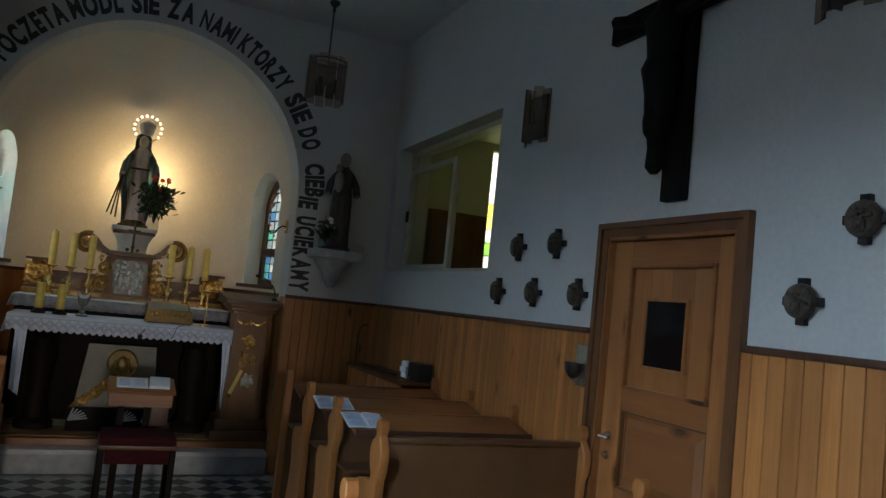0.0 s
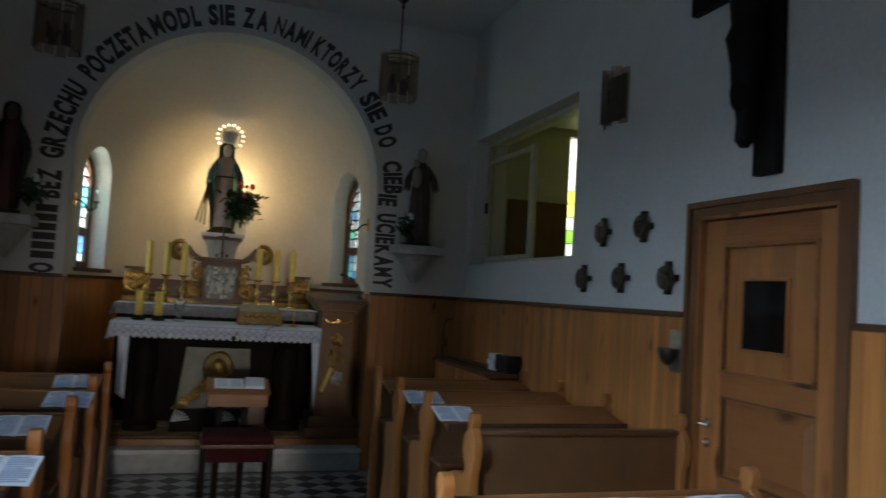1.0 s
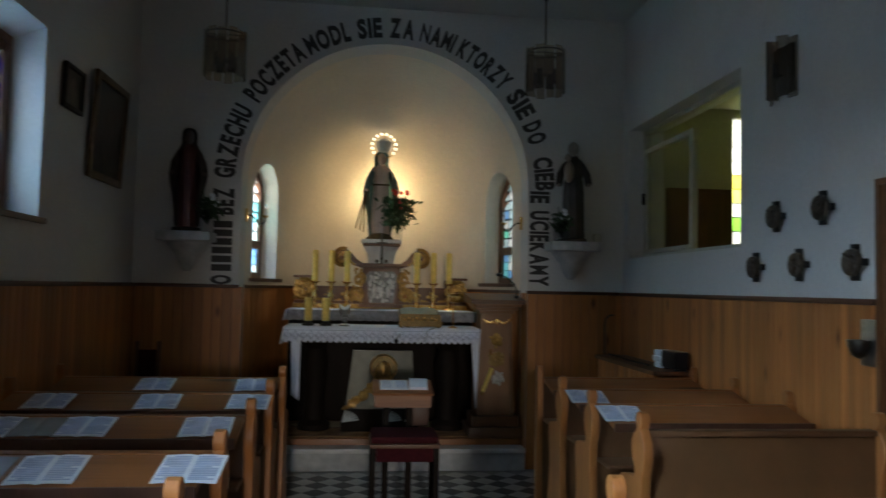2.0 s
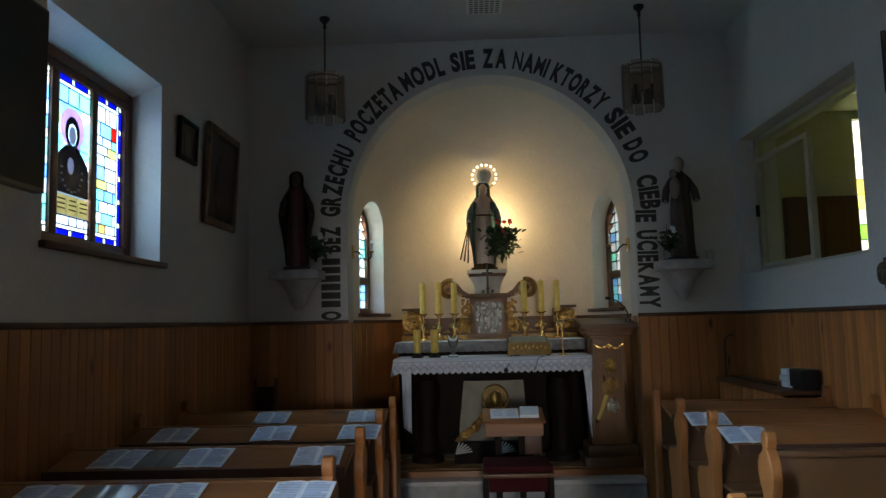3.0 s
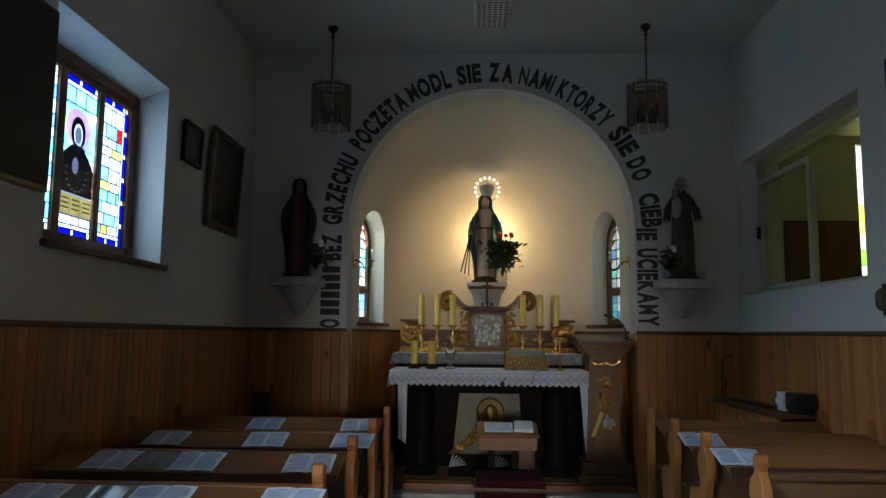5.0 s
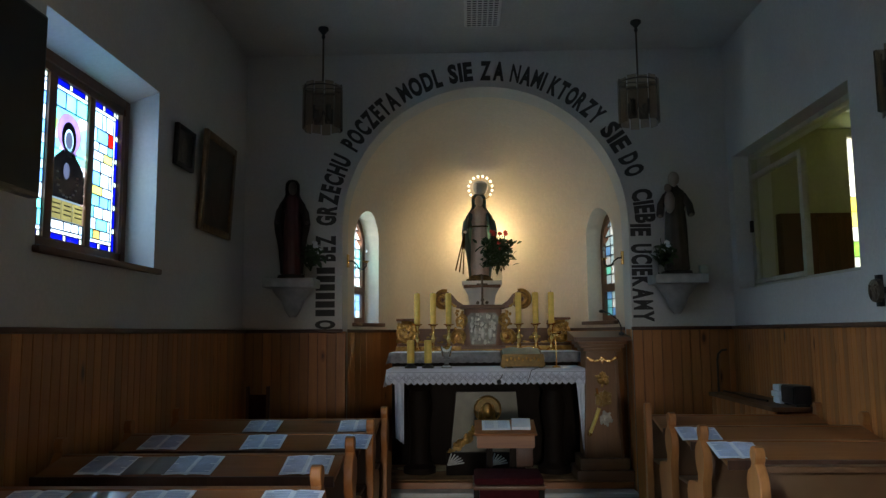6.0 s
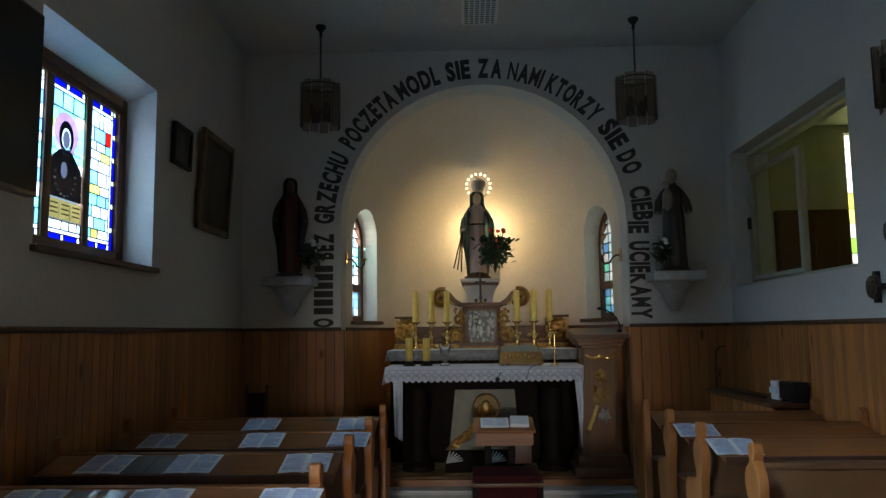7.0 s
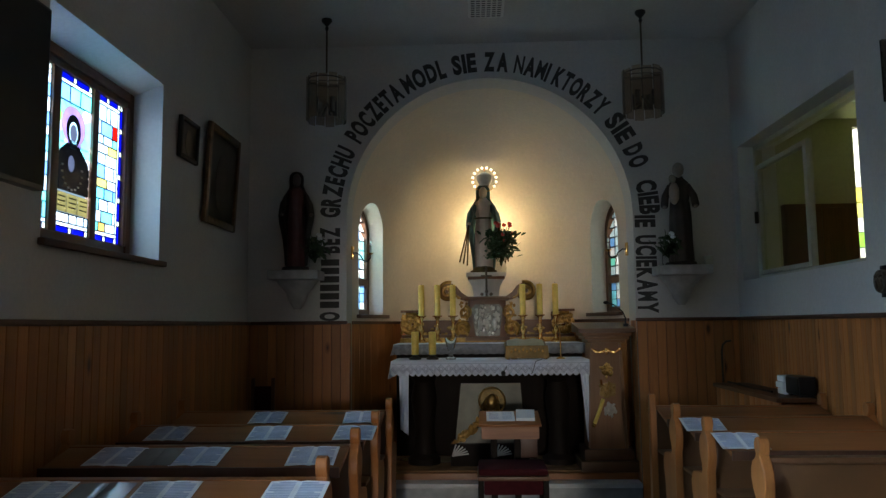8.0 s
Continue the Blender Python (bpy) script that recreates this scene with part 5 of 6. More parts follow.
for z, w_, d_ in ((1.11, 0.165, 0.03), (1.14, 0.195, 0.05), (1.17, 0.215, 0.07)):
    part("cornice", box(bmesh.new(), -w_, w_, 0.05 - d_, 0.37 + d_ * 0.4, z, z + 0.0295, 0.008), LECT, lc)
part("desk", prism(bmesh.new(), [(-0.06, 1.20), (0.42, 1.20), (0.42, 1.29), (-0.06, 1.235)], -0.25, 0.25, "x"), DARKWOOD_X, lc, "flared wooden desk top")
gl = bmesh.new()
for k in range(15):
    ball(gl, 0.011 + 0.004 * (k % 3), -0.12 + 0.0171 * k, 0.038, 1.055 - 0.030 * abs(math.sin(2 * math.pi * k / 14)), 1, 1.2, 0.7, 0.9)
ball(gl, 0.02, 0.0, 0.036, 1.03, 1, 0.8, 0.7, 1.5)
part("gilt_garland", gl, GOLD, lc, "small gilded garland")
BRASS = mat_plain("aged_brass", (0.30, 0.19, 0.07), 0.35, 1.0, vary=0.3)
for k, (cx, zz, w_, h_, mt) in enumerate(((0.0, 0.87, 0.062, 0.062, AGED), (0.0, 0.70, 0.075, 0.07, BRASS), (0.02, 0.53, 0.055, 0.062, SILVER))):
    em = bmesh.new()
    re_ = random.Random(20 + k)
    if k == 1:
        prism(em, [(-0.07, zz - 0.05), (-0.01, zz - 0.066), (0.066, zz - 0.05), (0.072, zz + 0.05), (0.01, zz + 0.062), (-0.06, zz + 0.05)], 0.034, 0.0495, "y")
    else:
        ball(em, 0.05, cx, 0.046, zz, 2, w_ / 0.06, 0.3, h_ / 0.06)
    for j in range(26):
        a, q = re_.uniform(0, 6.28), re_.uniform(0.3, 1.0)
        ball(em, re_.uniform(0.009, 0.017), cx + w_ * q * math.cos(a), 0.032, zz + h_ * q * math.sin(a), 1, 1, 0.7, re_.uniform(0.7, 1.6))
    part("emblem", em, mt, lc, "raised metal emblem")
part("gilt_rod", tube(bmesh.new(), [(-0.042, 0.02, 0.62), (-0.075, 0.014, 0.53), (-0.125, 0.012, 0.41)], 0.017, 8), WAX, lc, "slanting pale yellow rod ornament")
for k in range(3):
    part("rod_knob", ball(bmesh.new(), 0.018, -0.118 - 0.006 * k, 0.018, 0.425 - 0.016 * k, 2), GOLD, lc)
part("gilt_finial", tube(bmesh.new(), [(-0.058, 0.02, 0.79), (-0.052, 0.02, 0.74)], 0.010, 8), GOLD, lc)
mc = thing("lectern_microphone", pose(1.21, 8.80, PL + 1.245), "black gooseneck microphone on the lectern", "microphone")
part("base", cyl(bmesh.new(), 0.025, 0.022, 0, 0.03), BLACK, mc)
part("gooseneck", tube(bmesh.new(), [(0, 0, 0.02), (0, 0, 0.08), (-0.02, 0.02, 0.14), (-0.09, 0.05, 0.20), (-0.14, 0.07, 0.22)], 0.006), BLACK, mc)
part("windscreen", ball(bmesh.new(), 0.016, -0.155, 0.075, 0.222, 2, 1.7, 1, 1), BLACK, mc)

# ---- prayer stand in the aisle ----
pd = thing("prayer_stand", pose(0.085, 7.2, 0), "wooden prayer stand with a red padded kneeler", "kneeler")
bm = prism(bmesh.new(), [(-0.13, 0.775), (0.12, 0.775), (0.12, 0.915), (-0.13, 0.86)], -0.19, 0.19, "x")
bmesh.ops.bevel(bm, geom=list(bm.edges), offset=0.005, segments=2, affect="EDGES")
part("desk_box", bm, PINE_X, pd, "pine desk box with a sloping top")
part("desk_board", box(bmesh.new(), -0.205, 0.205, -0.15, 0.13, 0.0, 0.016, 0.004, m=Matrix.Translation((0, 0, 0.889)) @ Matrix.Rotation(math.atan2(0.055, 0.25), 4, "X")), PINE_X, pd)
for x in (-0.105, 0.055):
    part("upright", box(bmesh.new(), x - 0.022, x + 0.022, 0.04, 0.08, 0.06, 0.775, 0.005), DARKWOOD_SHADE, pd)
part("brace", box(bmesh.new(), 0.078, 0.19, 0.05, 0.07, 0.62, 0.774, 0.004), MOULD, pd)
part("base", box(bmesh.new(), -0.215, 0.215, -0.47, 0.14, 0.0, 0.06, 0.008), DARKWOOD_X, pd)
for x in (-0.20, 0.20):
    for y in (-0.43, -0.12):
        part("leg", box(bmesh.new(), x - 0.017, x + 0.017, y - 0.02, y + 0.02, 0.06, 0.573, 0.004), DARKWOOD_SHADE, pd, "slim dark leg")
part("kneeler_board", box(bmesh.new(), -0.222, 0.222, -0.465, -0.09, 0.574, 0.599, 0.005), DARKWOOD_X, pd)
part("apron", box(bmesh.new(), -0.182, 0.182, -0.445, -0.42, 0.485, 0.573, 0.008), RED, pd, "dark red upholstered apron")
part("cushion", box(bmesh.new(), -0.215, 0.215, -0.455, -0.10, 0.60, 0.645, 0.02), RED, pd, "dark red cushion")
for x, w_, a in ((-0.06, 0.19, 0), (0.108, 0.125, -3)):
    ob = thing("booklet", Matrix.Translation((0.085 + x, 7.19, 0.908)) @ Matrix.Rotation(math.atan2(0.055, 0.25), 4, "X") @ Matrix.Rotation(radians(a), 4, "Z"), "white printed booklet on the prayer stand", "booklet", "booklets on the stand")
    part("page", box(bmesh.new(), -w_ / 2, w_ / 2, -0.09, 0.09, 0, 0.006 if a == 0 else 0.02, 0.002), PAPER, ob)
    if a == 0:
        tb_ = bmesh.new()
        for j in range(6):
            for q in (-1, 1):
                box(tb_, q * w_ * 0.24 - w_ * 0.17, q * w_ * 0.24 + w_ * 0.17, 0.055 - 0.022 * j, 0.062 - 0.022 * j, 0.0062, 0.007)
        part("print_line", tb_, INK, ob)

# ---- things on the east wall ----
def station(y, z):
    ob = thing("station_plaque", pose(XR, y, z) @ Matrix.Diagonal((1.0, 0.86, 0.9, 1.0)), "round bronze relief plaque on a small dark cross", "plaque", "stations on the wall")
    bm = bmesh.new()
    box(bm, -0.03, -0.002, -0.022, 0.022, -0.098, 0.098, 0.003)
    part("upright", bm, BLACKIRON, ob)
    part("cross_arm", box(bmesh.new(), -0.028, -0.004, -0.098, 0.098, -0.019, 0.019, 0.003), BLACKIRON, ob)
    r_ = random.Random(int(y * 100))
    bm = cyl(bmesh.new(), 0.077, 0.070, -0.012, 0.012, seg=28, m=Matrix.Translation((-0.036, 0, 0)) @ Matrix.Rotation(-math.pi / 2, 4, "Y"))
    part("disc", bm, BRONZE, ob, "cast bronze disc")
    bm = bmesh.new()
    for k in range(3):
        x0 = r_.uniform(-0.035, 0.035)
        ball(bm, 0.016, -0.05, x0, r_.uniform(-0.03, 0.0), 1, 0.6, 0.9, 2.2)
        ball(bm, 0.009, -0.052, x0, r_.uniform(0.025, 0.035), 1)
    tube(bm, [(-0.05, -0.055, r_.uniform(-0.02, 0.02)), (-0.05, 0.05, r_.uniform(0.0, 0.05))], 0.006, 6)
    part("relief", bm, BRONZE, ob, "raised bronze relief")
    return ob


for y, z in ((6.035, 2.030), (5.595, 2.036), (6.255, 1.746), (5.81, 1.748), (5.345, 1.747), (3.89, 1.758), (3.655, 2.052)):
    station(y, z)


def wall_lamp(y, z):
    ob = thing("wall_lamp", pose(XR, y, z), "unlit wall lamp with smoked glass strips", "wall lamp", "wall lamps")
    part("back_plate", box(bmesh.new(), -0.02, -0.001, -0.10, 0.10, 0.03, 0.30, 0.004), BLACKIRON, ob)
    part("bulb_holder", cyl(bmesh.new(), 0.018, 0.018, 0.12, 0.2, -0.06, 0, 12), BLACK, ob)
    part("arm", tube(bmesh.new(), [(-0.02, 0, 0.14), (-0.06, 0, 0.14)], 0.006), BLACKIRON, ob)
    for k in range(5):
        a = math.pi * (k + 0.5) / 5
        m = Matrix.Translation((-0.075 * math.sin(a), 0.115 * math.cos(a), 0.015 * (k % 2))) @ Matrix.Rotation(-a + math.pi / 2 + math.pi / 2, 4, "Z")
        bm = box(bmesh.new(), -0.004, 0.004, -0.032, 0.032, -0.01, 0.33, 0.002, m=m)
        part("glass_strip", bm, GLASSY, ob, "smoked glass strip")
    return ob


wall_lamp(5.96, 2.69)
wall_lamp(3.78, 2.84)

CARVED = mat_plain("near_black_carved_wood", (0.007, 0.006, 0.0055), 0.6, vary=0.3, spec=0.15)
cx_ = thing("crucifix", pose(XR, 4.625, 2.20), "large near-black carved wooden crucifix on the wall", "crucifix")
part("upright_beam", box(bmesh.new(), -0.05, -0.005, -0.072, 0.072, 0.0, 1.62, 0.006), CARVED, cx_)
part("cross_beam", box(bmesh.new(), -0.052, -0.008, -0.56, 0.56, 0.895, 1.03, 0.006), CARVED, cx_)
bm = bmesh.new()
lathe(bm, [(0.02, 0.12), (0.045, 0.15), (0.04, 0.24), (0.055, 0.34), (0.07, 0.42), (0.075, 0.50), (0.088, 0.57), (0.10, 0.62), (0.075, 0.68), (0.085, 0.78), (0.10, 0.86), (0.05, 0.92), (0.045, 0.96)], -0.115, 0.05, 0.0, 24, sx=0.9, wave=0.03, folds=5)
ball(bm, 0.065, -0.135, 0.04, 1.02, 2, 0.9, 0.9, 1.2)
for s_ in (-1, 1):
    tube(bm, [(-0.12, 0.06 * s_, 0.87), (-0.10, 0.28 * s_, 0.93), (-0.085, 0.48 * s_, 0.99)], 0.034, 8)
ball(bm, 0.07, -0.13, 0.05, 0.36, 2, 0.9, 0.8, 1.4)
part("carved_figure", bm, CARVED, cx_, "plain dark carved form")

hs = thing("holy_water_stoup", pose(XR - 0.03, 5.225, 1.315), "small silvery metal holy water stoup on the panelling", "stoup")
part("back_plate", box(bmesh.new(), -0.012, 0.002, -0.05, 0.05, -0.05, 0.165, 0.012), SILVER, hs)
part("bowl", lathe(bmesh.new(), [(0.008, -0.015), (0.03, 0.0), (0.05, 0.04), (0.054, 0.07), (0.045, 0.068), (0.03, 0.03)], -0.055, 0, 0.0, 18), TARNISH, hs)

# ---- things on the west wall ----
tv = thing("television", pose(-1.95, 0, 0), "large black flat television on a wall bracket", "television")
part("housing", box(bmesh.new(), -0.05, 0.0, 3.82, 5.06, 2.11, 2.905, 0.006), BLACK, tv)
part("screen", box(bmesh.new(), 0.001, 0.004, 3.835, 5.045, 2.13, 2.89), SCREEN, tv, "dark switched-off screen")
part("bracket", box(bmesh.new(), -0.198, -0.05, 4.3, 4.55, 2.4, 2.6, 0.005), BLACKIRON, tv)


def picture(y0, y1, z0, z1, label, mf, tilt=3.0):
    ob = thing("picture", Matrix.Translation((XL + 0.004, 0, z0)) @ Matrix.Rotation(radians(tilt), 4, "Y"), label, "picture")
    h, b = z1 - z0, 0.055 if z1 - z0 > 0.5 else 0.03
    fr_ = bmesh.new()
    for a in ((y0, y0 + b, 0, h), (y1 - b, y1, 0, h), (y0 + b, y1 - b, 0, b), (y0 + b, y1 - b, h - b, h)):
        box(fr_, 0.002, 0.035, *a, bevel=0.008)
    part("frame", fr_, mf, ob, "dark gilded wooden frame")
    part("canvas", box(bmesh.new(), 0.004, 0.016, y0 + b, y1 - b, b, h - b), mat_plain("dark_canvas", (0.045, 0.035, 0.028), 0.3, vary=0.6, scale=5), ob, "dark varnished canvas")
    c = (y0 + y1) / 2
    bm_ = bmesh.new()
    prism(bm_, [(c + 0.24 * h * 0.8 * math.cos(a), h * 0.45 + 0.30 * h * math.sin(a)) for a in (2 * math.pi * k / 20 for k in range(20))], 0.0165, 0.0185, "x")
    part("painted_shape", bm_, mat_plain("brown_oval", (0.09, 0.065, 0.05), 0.35, vary=0.5, scale=7), ob)
    return ob


FRAME = mat_plain("dark_gilt_frame", (0.16, 0.10, 0.05), 0.4, 0.4, vary=0.4, scale=22, bumpy=0.6)
picture(7.40, 8.11, 2.31, 3.07, "framed dark painting hanging on the wall", FRAME)
picture(6.92, 7.25, 2.69, 2.98, "small dark framed picture on the wall", BLACKIRON, 2.0)

# ---- hanging lamps and ceiling vent ----
def pendant(x, y):
    ob = thing("pendant_lamp", pose(x, y, ZC), "unlit hanging lamp with smoked glass strips", "lamp", "hanging lamps")
    part("canopy", lathe(bmesh.new(), [(0.042, -0.002), (0.044, -0.02), (0.022, -0.045), (0.010, -0.06), (0.016, -0.08), (0.008, -0.10)], seg=18), BLACKIRON, ob)
    part("rod", cyl(bmesh.new(), 0.008, 0.008, -0.70, -0.09, seg=8), BRONZE, ob, "thin dark brass rod")
    part("hoop", tube(bmesh.new(), [(0.15 * math.cos(2 * math.pi * k / 24), 0.15 * math.sin(2 * math.pi * k / 24), -0.53) for k in range(25)], 0.006, 6), BLACKIRON, ob)
    for k in range(4):
        a = math.pi / 4 + k * math.pi / 2
        part("arm", tube(bmesh.new(), [(0, 0, -0.70), (0.06 * math.cos(a), 0.06 * math.sin(a), -0.80), (0.085 * math.cos(a), 0.085 * math.sin(a), -0.78)], 0.007, 6), BLACKIRON, ob)
        part("bulb_holder", cyl(bmesh.new(), 0.016, 0.016, -0.80, -0.68, 0.085 * math.cos(a), 0.085 * math.sin(a), 10), BLACK, ob)
    part("spokes", tube(bmesh.new(), [(-0.15, 0, -0.53), (0.15, 0, -0.53)], 0.004, 5), BLACKIRON, ob)
    for k in range(12):
        a = 2 * math.pi * k / 12
        m = Matrix.Translation((0.158 * math.cos(a), 0.158 * math.sin(a), -0.012 * (k % 2))) @ Matrix.Rotation(a, 4, "Z")
        part("glass_strip", box(bmesh.new(), -0.003, 0.003, -0.036, 0.036, -0.862, -0.50, 0.001, m=m), GLASSY, ob, "smoked glass strip")
    return ob


pendant(-1.33, 7.98)
pendant(1.25, 7.98)
vt = thing("ceiling_vent", pose(-0.012, 7.73, ZC), "white slotted ceiling ventilation grille", "vent")
fr_ = bmesh.new()
box(fr_, -0.146, 0.146, -0.268, 0.263, -0.012, -0.001, 0.004)
part("frame", fr_, TUBE, vt)
part("backing", box(bmesh.new(), -0.128, 0.128, -0.25, 0.245, -0.0155, -0.0125), BLACK, vt, "dark slots")
for k in range(7):
    part("slat", box(bmesh.new(), -0.128 + 0.0427 * k - 0.0065, -0.128 + 0.0427 * k + 0.0065, -0.25, 0.245, -0.024, -0.016, 0.002), TUBE, vt)
for k in range(13):
    part("cross_slat", box(bmesh.new(), -0.128, 0.128, -0.25 + 0.0412 * k - 0.0045, -0.25 + 0.0412 * k + 0.0045, -0.023, -0.0165), TUBE, vt)

# ---- side statues on brackets ----
for x, face, ld in ((-1.68, 14, False), (1.63, -12, True)):
    bkt = thing("wall_bracket", pose(x, YB, 1.62), "pale grey moulded wall bracket under a statue", "bracket", "statue brackets")
    # bracket's grey takes in the dimness of the wall corner
    part("shelf", box(bmesh.new(), -0.22, 0.22, -0.30, -0.001, 0.31, 0.39, 0.012), STONE, bkt)
    part("corbel", lathe(bmesh.new(), [(0.03, 0.06), (0.07, 0.12), (0.10, 0.20), (0.16, 0.27), (0.19, 0.31)], 0, -0.1, 0.0, 20, sy=0.5), STONE, bkt)
    if x < 0:
        mats = (mat_plain("dark_red_painted_robe", (0.085, 0.018, 0.016), 0.5, vary=0.3), mat_plain("dark_brown_cloak", (0.05, 0.035, 0.028), 0.5, vary=0.4), mat_plain("shadowed_face", (0.12, 0.085, 0.07), 0.5, vary=0.1), STATUE_D)
    else:
        mats = (STATUE_D, STATUE_D, mat_plain("pale_painted_bundle", (0.30, 0.25, 0.21), 0.5, vary=0.15), STATUE_D)
    figure("statue", pose(x, YB - 0.16, 2.04, 0, 0, face), "dark painted robed statue on a wall bracket" if x < 0 else "dark robed statue with a pale bundle on a bracket", mats, 0.85 if x < 0 else 0.88, cloak=x < 0, load=ld, slim=0.85)
bouquet(pose(-1.50, YB - 0.22, 2.01), 0.11, 0.34, 90, 5, "dark green plant with pale blooms beside a statue", PAPER)
bouquet(pose(1.50, YB - 0.24, 2.01), 0.11, 0.30, 90, 6, "dark green plant with white blooms beside a statue", PAPER)
sb = solid("small_box", box(bmesh.new(), 1.785, 1.85, YB - 0.30, YB - 0.24, 2.0105, 2.08, 0.006), CREAM_DIMWHITE, "small pale yellow box on the statue bracket", "box")

# candle arms on the arch
for s_ in (-1, 1):
    ca = thing("wall_sconce", pose(s_ * (RAD - 0.01), 8.86, 2.20), "wrought candle arm with a small lit candle bulb", "wall lamp", "candle arms")
    part("wall_plate", box(bmesh.new(), -0.012, 0.012, -0.02, 0.02, -0.06, 0.06, 0.004), GOLD, ca)
    part("arm", tube(bmesh.new(), [(0, 0, 0.0), (-s_ * 0.04, 0, 0.0), (-s_ * 0.08, 0, -0.03), (-s_ * 0.10, 0, -0.07), (-s_ * 0.14, 0, -0.08), (-s_ * 0.165, 0, -0.05), (-s_ * 0.165, 0, -0.02)], 0.007, 8), BLACKIRON, ca)
    part("drip_pan", lathe(bmesh.new(), [(0.01, -0.02), (0.03, -0.005), (0.032, 0.0), (0.01, -0.005)], -s_ * 0.165, 0, 0, 14), GOLD, ca)
    part("candle_sleeve", cyl(bmesh.new(), 0.010, 0.010, 0.0, 0.06, -s_ * 0.165, 0, 10), TUBE, ca)
    part("bulb", ball(bmesh.new(), 0.011, -s_ * 0.165, 0, 0.085, 2, 1, 1, 1.9), CLEAR, ca)
    part("pendant_drop", ball(bmesh.new(), 0.010, -s_ * 0.10, 0, -0.10, 2, 1, 1, 1.5), CLEAR, ca)

# ---- corner behind the east pews ----
hc = thing("radiator_cover", pose(0, 0, 0), "pine boarded radiator cover along the wall", "cover")
for k in range(12):
    part("board", box(bmesh.new(), 1.85, 1.87, 7.10 + 0.107 * k, 7.205 + 0.107 * k, 0, 0.999, 0.004), PLANK, hc)
part("end", box(bmesh.new(), 1.8705, XR - 0.04, 8.36, 8.383, 0, 0.999, 0.004), PINE, hc)
part("top", box(bmesh.new(), 1.83, XR - 0.035, 7.08, 8.40, 1.0, 1.03, 0.006), DARKWOOD, hc, "dark stained top board")
sp_ = thing("speaker_box", pose(2.045, 7.24, 1.03), "black box shaped loudspeaker on the ledge", "speaker")
bm = box(bmesh.new(), -0.06, 0.05, -0.15, 0.06, 0.012, 0.135, 0.008)
for y_ in (-0.13, 0.04):
    box(bm, -0.05, 0.04, y_ - 0.012, y_ + 0.012, 0.0, 0.0125)
part("cabinet", bm, BLACK, sp_)
part("grille", box(bmesh.new(), -0.066, -0.0605, -0.14, 0.05, 0.02, 0.125, 0.002), BLACKIRON, sp_)
for k in range(3):
    bk_ = solid("book", box(bmesh.new(), 1.975 - 0.008 * (k % 2), 2.09, 7.315, 7.43 + 0.01 * (k % 2), 1.0305 + 0.043 * k, 1.0725 + 0.043 * k, 0.009), PAPER, "white paperbound book in a small stack", "book", "stacked books")
solid("pipe", tube(bmesh.new(), [(1.93, 8.44, 0.0), (1.93, 8.44, 1.29), (1.94, 8.44, 1.34), (1.97, 8.44, 1.37), (2.01, 8.44, 1.375)], 0.009, 10), BRONZE, "thin dull bent metal pipe in the corner", "pipe")
solid("cable", tube(bmesh.new(), [(1.95, 8.38, 1.038), (1.95, 8.1, 1.038), (1.93, 7.8, 1.038), (1.95, 7.46, 1.038)], 0.008, 6), BLACK, "black cable lying on the radiator cover", "cable")

# dark chair in the front corner
ch = thing("chair", pose(-1.93, 8.15, 0), "dark wooden armchair with studded red upholstery", "chair")
part("seat", box(bmesh.new(), -0.22, 0.22, -0.22, 0.22, 0.42, 0.49, 0.02), RED, ch)
part("backrest", box(bmesh.new(), -0.075, 0.075, 0.19, 0.23, 0.55, 1.03, 0.01), RED, ch, "dark red upholstered back")
for x in (-0.085, 0.085):
    part("back_post", box(bmesh.new(), x - 0.012, x + 0.012, 0.185, 0.225, 0.42, 1.10, 0.004), DARKWOOD, ch)
for x in (-0.19, 0.19):
    for y in (-0.19, 0.19):
        part("leg", box(bmesh.new(), x - 0.02, x + 0.02, y - 0.02, y + 0.02, 0, 0.42, 0.003), DARKWOOD, ch)
for k in range(9):
    part("stud", ball(bmesh.new(), 0.006, -0.07, 0.186, 0.60 + 0.05 * k, 1), CHROME, ch)

# ---- lettering round the arch ----
ins = thing("inscription", pose(0, YB - 0.002, 0), "dark capital letters running round the chancel arch", "inscription")
LETTER = {}


def letter_mesh(c):
    if c not in LETTER:
        cu = bpy.data.curves.new("letter", "FONT")
        cu.body, cu.size, cu.extrude, cu.offset = c, 0.23, 0.0015, 0.006 if c in "MN" else 0.0115
        cu.resolution_u = 3
        ob = bpy.data.objects.new("letter", cu)
        scene.collection.objects.link(ob)
        bpy.context.view_layer.update()
        me = bpy.data.meshes.new_from_object(ob.evaluated_get(bpy.context.evaluated_depsgraph_get()))
        bpy.data.objects.remove(ob)
        xs = [v.co.x for v in me.vertices]
        me.transform(Matrix.Translation((-(min(xs) + max(xs)) / 2, 0, 0)))
        me.materials.clear()
        me.materials.append(PAINT)
        LETTER[c] = (me, max(xs) - min(xs))
    return LETTER[c]


RC = 1.335                                    # base line of the letters
def on_arch(d, mid):
    """Pose of a letter at the length d along the mid line, up the left side, over the arch and down the right."""
    up = 0.885
    arc = math.pi * mid
    if d < up:
        p, a = Vector((-RC, 0, 1.575 + d)), math.pi / 2
    elif d < up + arc:
        q = (d - up) / mid
        p, a = Vector((-RC * math.cos(q), 0, SPRING + RC * math.sin(q))), math.pi / 2 - q
    else:
        p, a = Vector((RC - 0.045, 0, SPRING - (d - up - arc))), -math.pi / 2
    return Matrix.Translation(p) @ Matrix.Rotation(-a, 4, "Y") @ Matrix.Rotation(math.pi / 2, 4, "X")


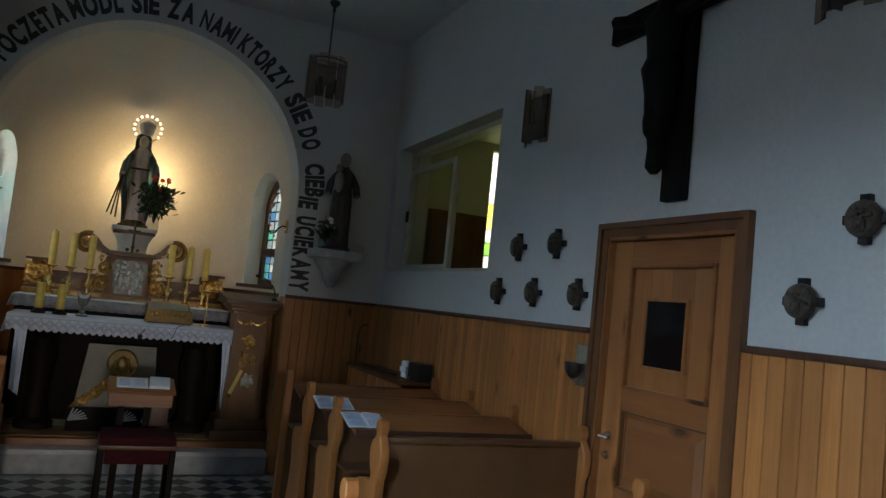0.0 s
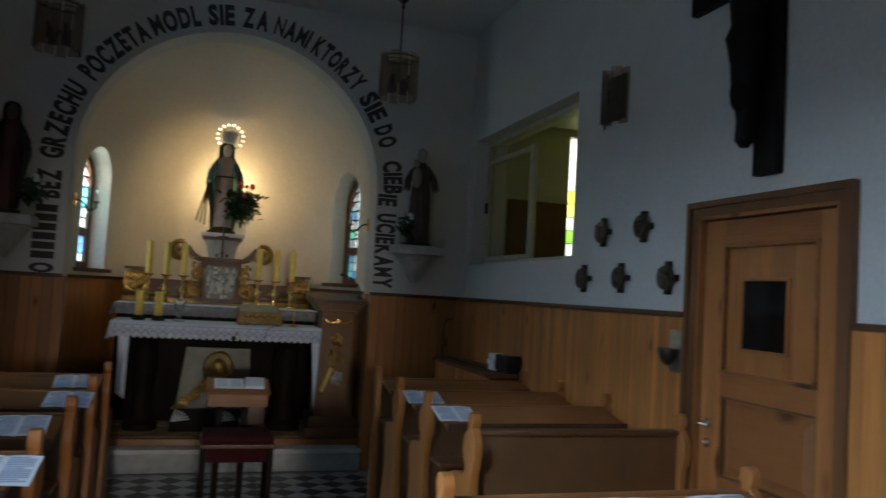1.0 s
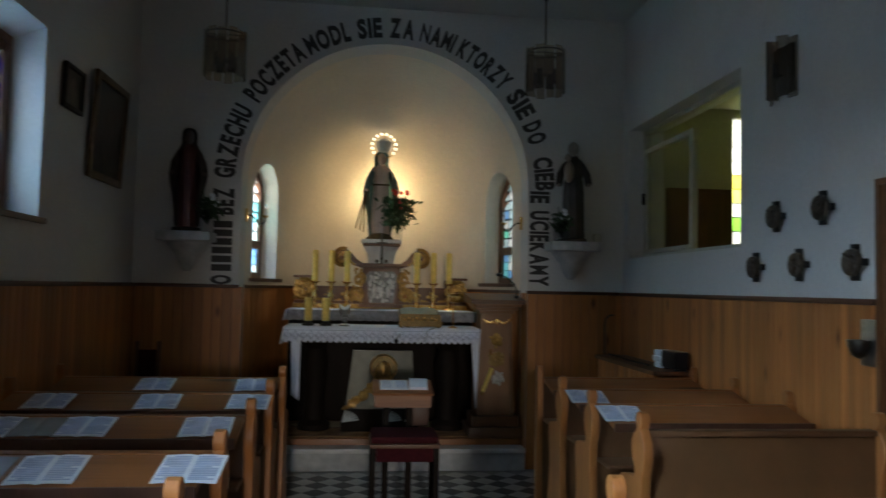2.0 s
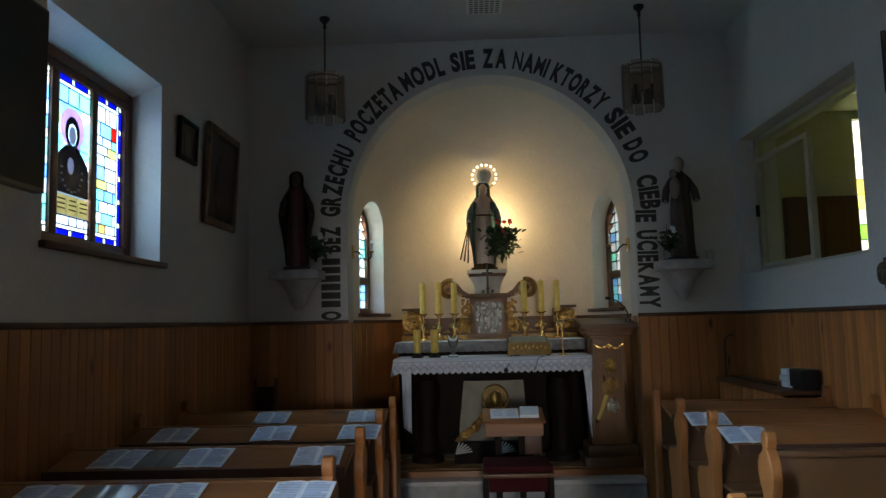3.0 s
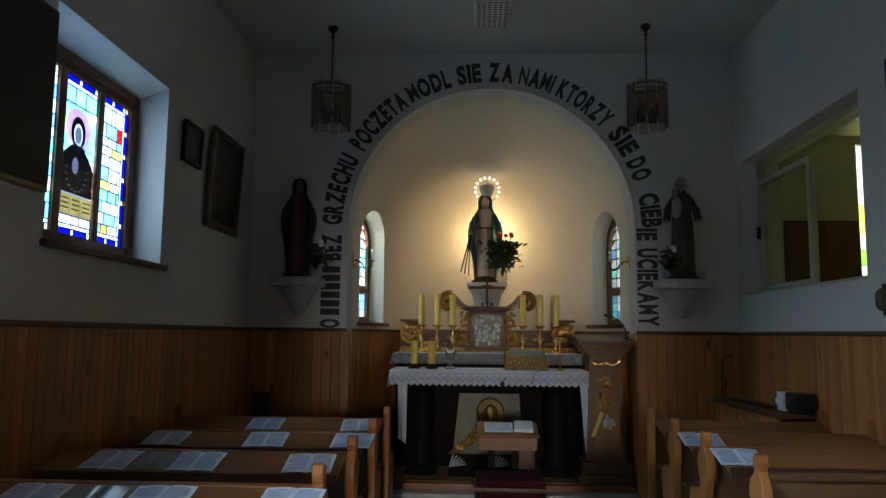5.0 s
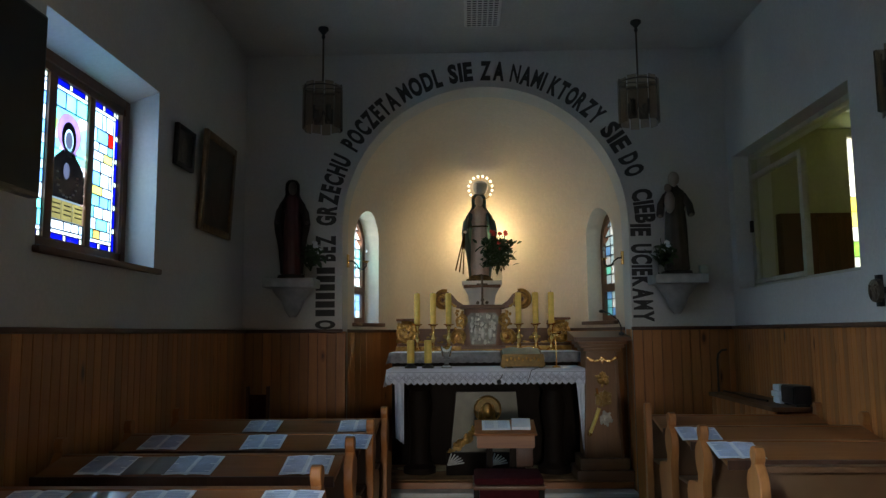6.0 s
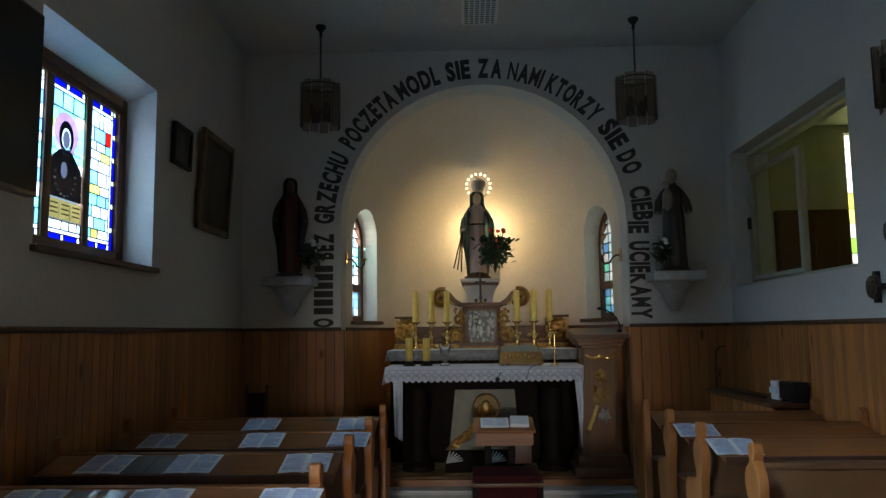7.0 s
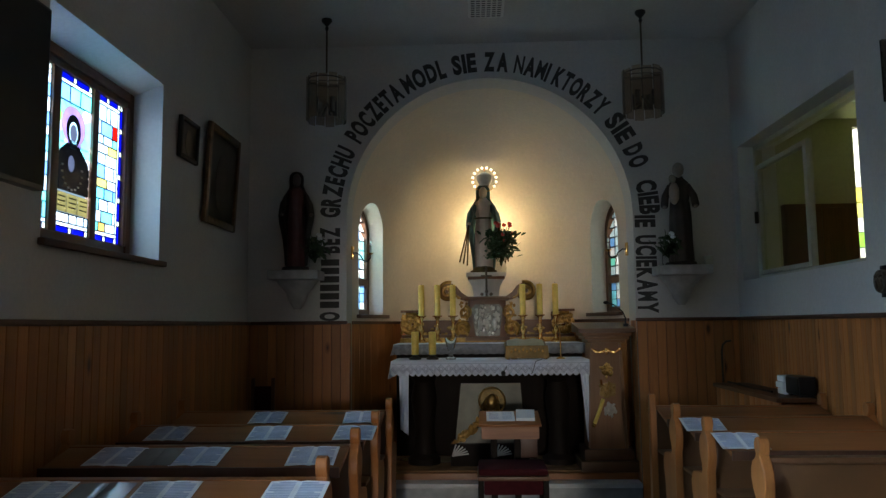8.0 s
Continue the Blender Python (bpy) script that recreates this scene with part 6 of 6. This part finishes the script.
bar_me = mesh_of("letter_bar", box(bmesh.new(), -0.028, 0.028, -0.005, 0.165, -0.0015, 0.0015), PAINT, False)
WORDS = (("O", 0.0, 0.08), ("......", 0.11, 0.55), ("BEZ", 0.60, 0.83), ("GRZECHU", 0.90, 1.55), ("POCZETA", 1.64, 2.27), ("MODL", 2.31, 2.72), ("SIE", 2.79, 3.01), ("ZA", 3.08, 3.30),
         ("NAMI", 3.36, 3.68), ("KTORZY", 3.73, 4.28), ("SIE", 4.36, 4.62), ("DO", 4.68, 4.88), ("CIEBIE", 5.01, 5.43), ("UCIEKAMY", 5.50, 6.18))
for word, a, b in WORDS:
    n = len(word)
    widths = [letter_mesh(c)[1] if c != "." else 0.1 for c in word]
    gap = (b - a) * 0.10 / max(1, n - 1) if n > 1 else 0
    k_ = ((b - a) - gap * (n - 1)) / sum(widths)
    u = a
    for c, wd in zip(word, widths):
        ob = new("letter", bar_me if c == "." else letter_mesh(c)[0])
        ob.parent = ins
        m = on_arch(u + wd * k_ / 2, 1.41)
        ob.matrix_world = Matrix.Translation((0, YB - 0.0035, 0)) @ m @ Matrix.Diagonal((1.0 if c == "." else k_, 1, 1, 1))
        u += wd * k_ + gap

# ---- floor tiles, set diagonally ----
tf = thing("floor_tiles", pose(0, 0, 0), "black and white tiles laid diagonally as a chequered floor", "floor", kind="structure")
D = 0.21                                      # diagonal of a tile
near = {}
for key, mt in (("w", TILE_W), ("b", TILE_B)):
    near[key] = mesh_of("tile", prism(bmesh.new(), [(-D / 2 + 0.0015, 0), (0, -D / 2 + 0.0015), (D / 2 - 0.0015, 0), (0, D / 2 - 0.0015)], -0.012, 0.0, "z"), mt, False)
rest = {"w": ([], []), "b": ([], [])}
for j in range(-6, 42):
    for i in range(-11, 12):
        for off, key in ((0.0, "w"), (0.5, "b")):
            x, y = (i + off) * D, (j + off) * D
            if x < XL + 0.1 or x > XR - 0.1 or y < YF + 0.1 or y > 8.5:
                continue
            if 6.6 < y and -0.75 < x < 1.05:
                ob = new("tile", near[key])
                ob.parent = tf
                ob.location = (x, y, 0)
            else:
                vs, fs = rest[key]
                n = len(vs)
                vs += [(x - D / 2 + 0.0015, y, 0), (x, y - D / 2 + 0.0015, 0), (x + D / 2 - 0.0015, y, 0), (x, y + D / 2 - 0.0015, 0)]
                fs.append((n, n + 1, n + 2, n + 3))
for key, mt in (("w", TILE_W), ("b", TILE_B)):
    me = bpy.data.meshes.new("tile_rest")
    me.from_pydata(rest[key][0], [], rest[key][1])
    me.materials.append(mt)
    ob = new("tile_field", me)
    ob.parent = tf
    ob["kind"] = "stuff"
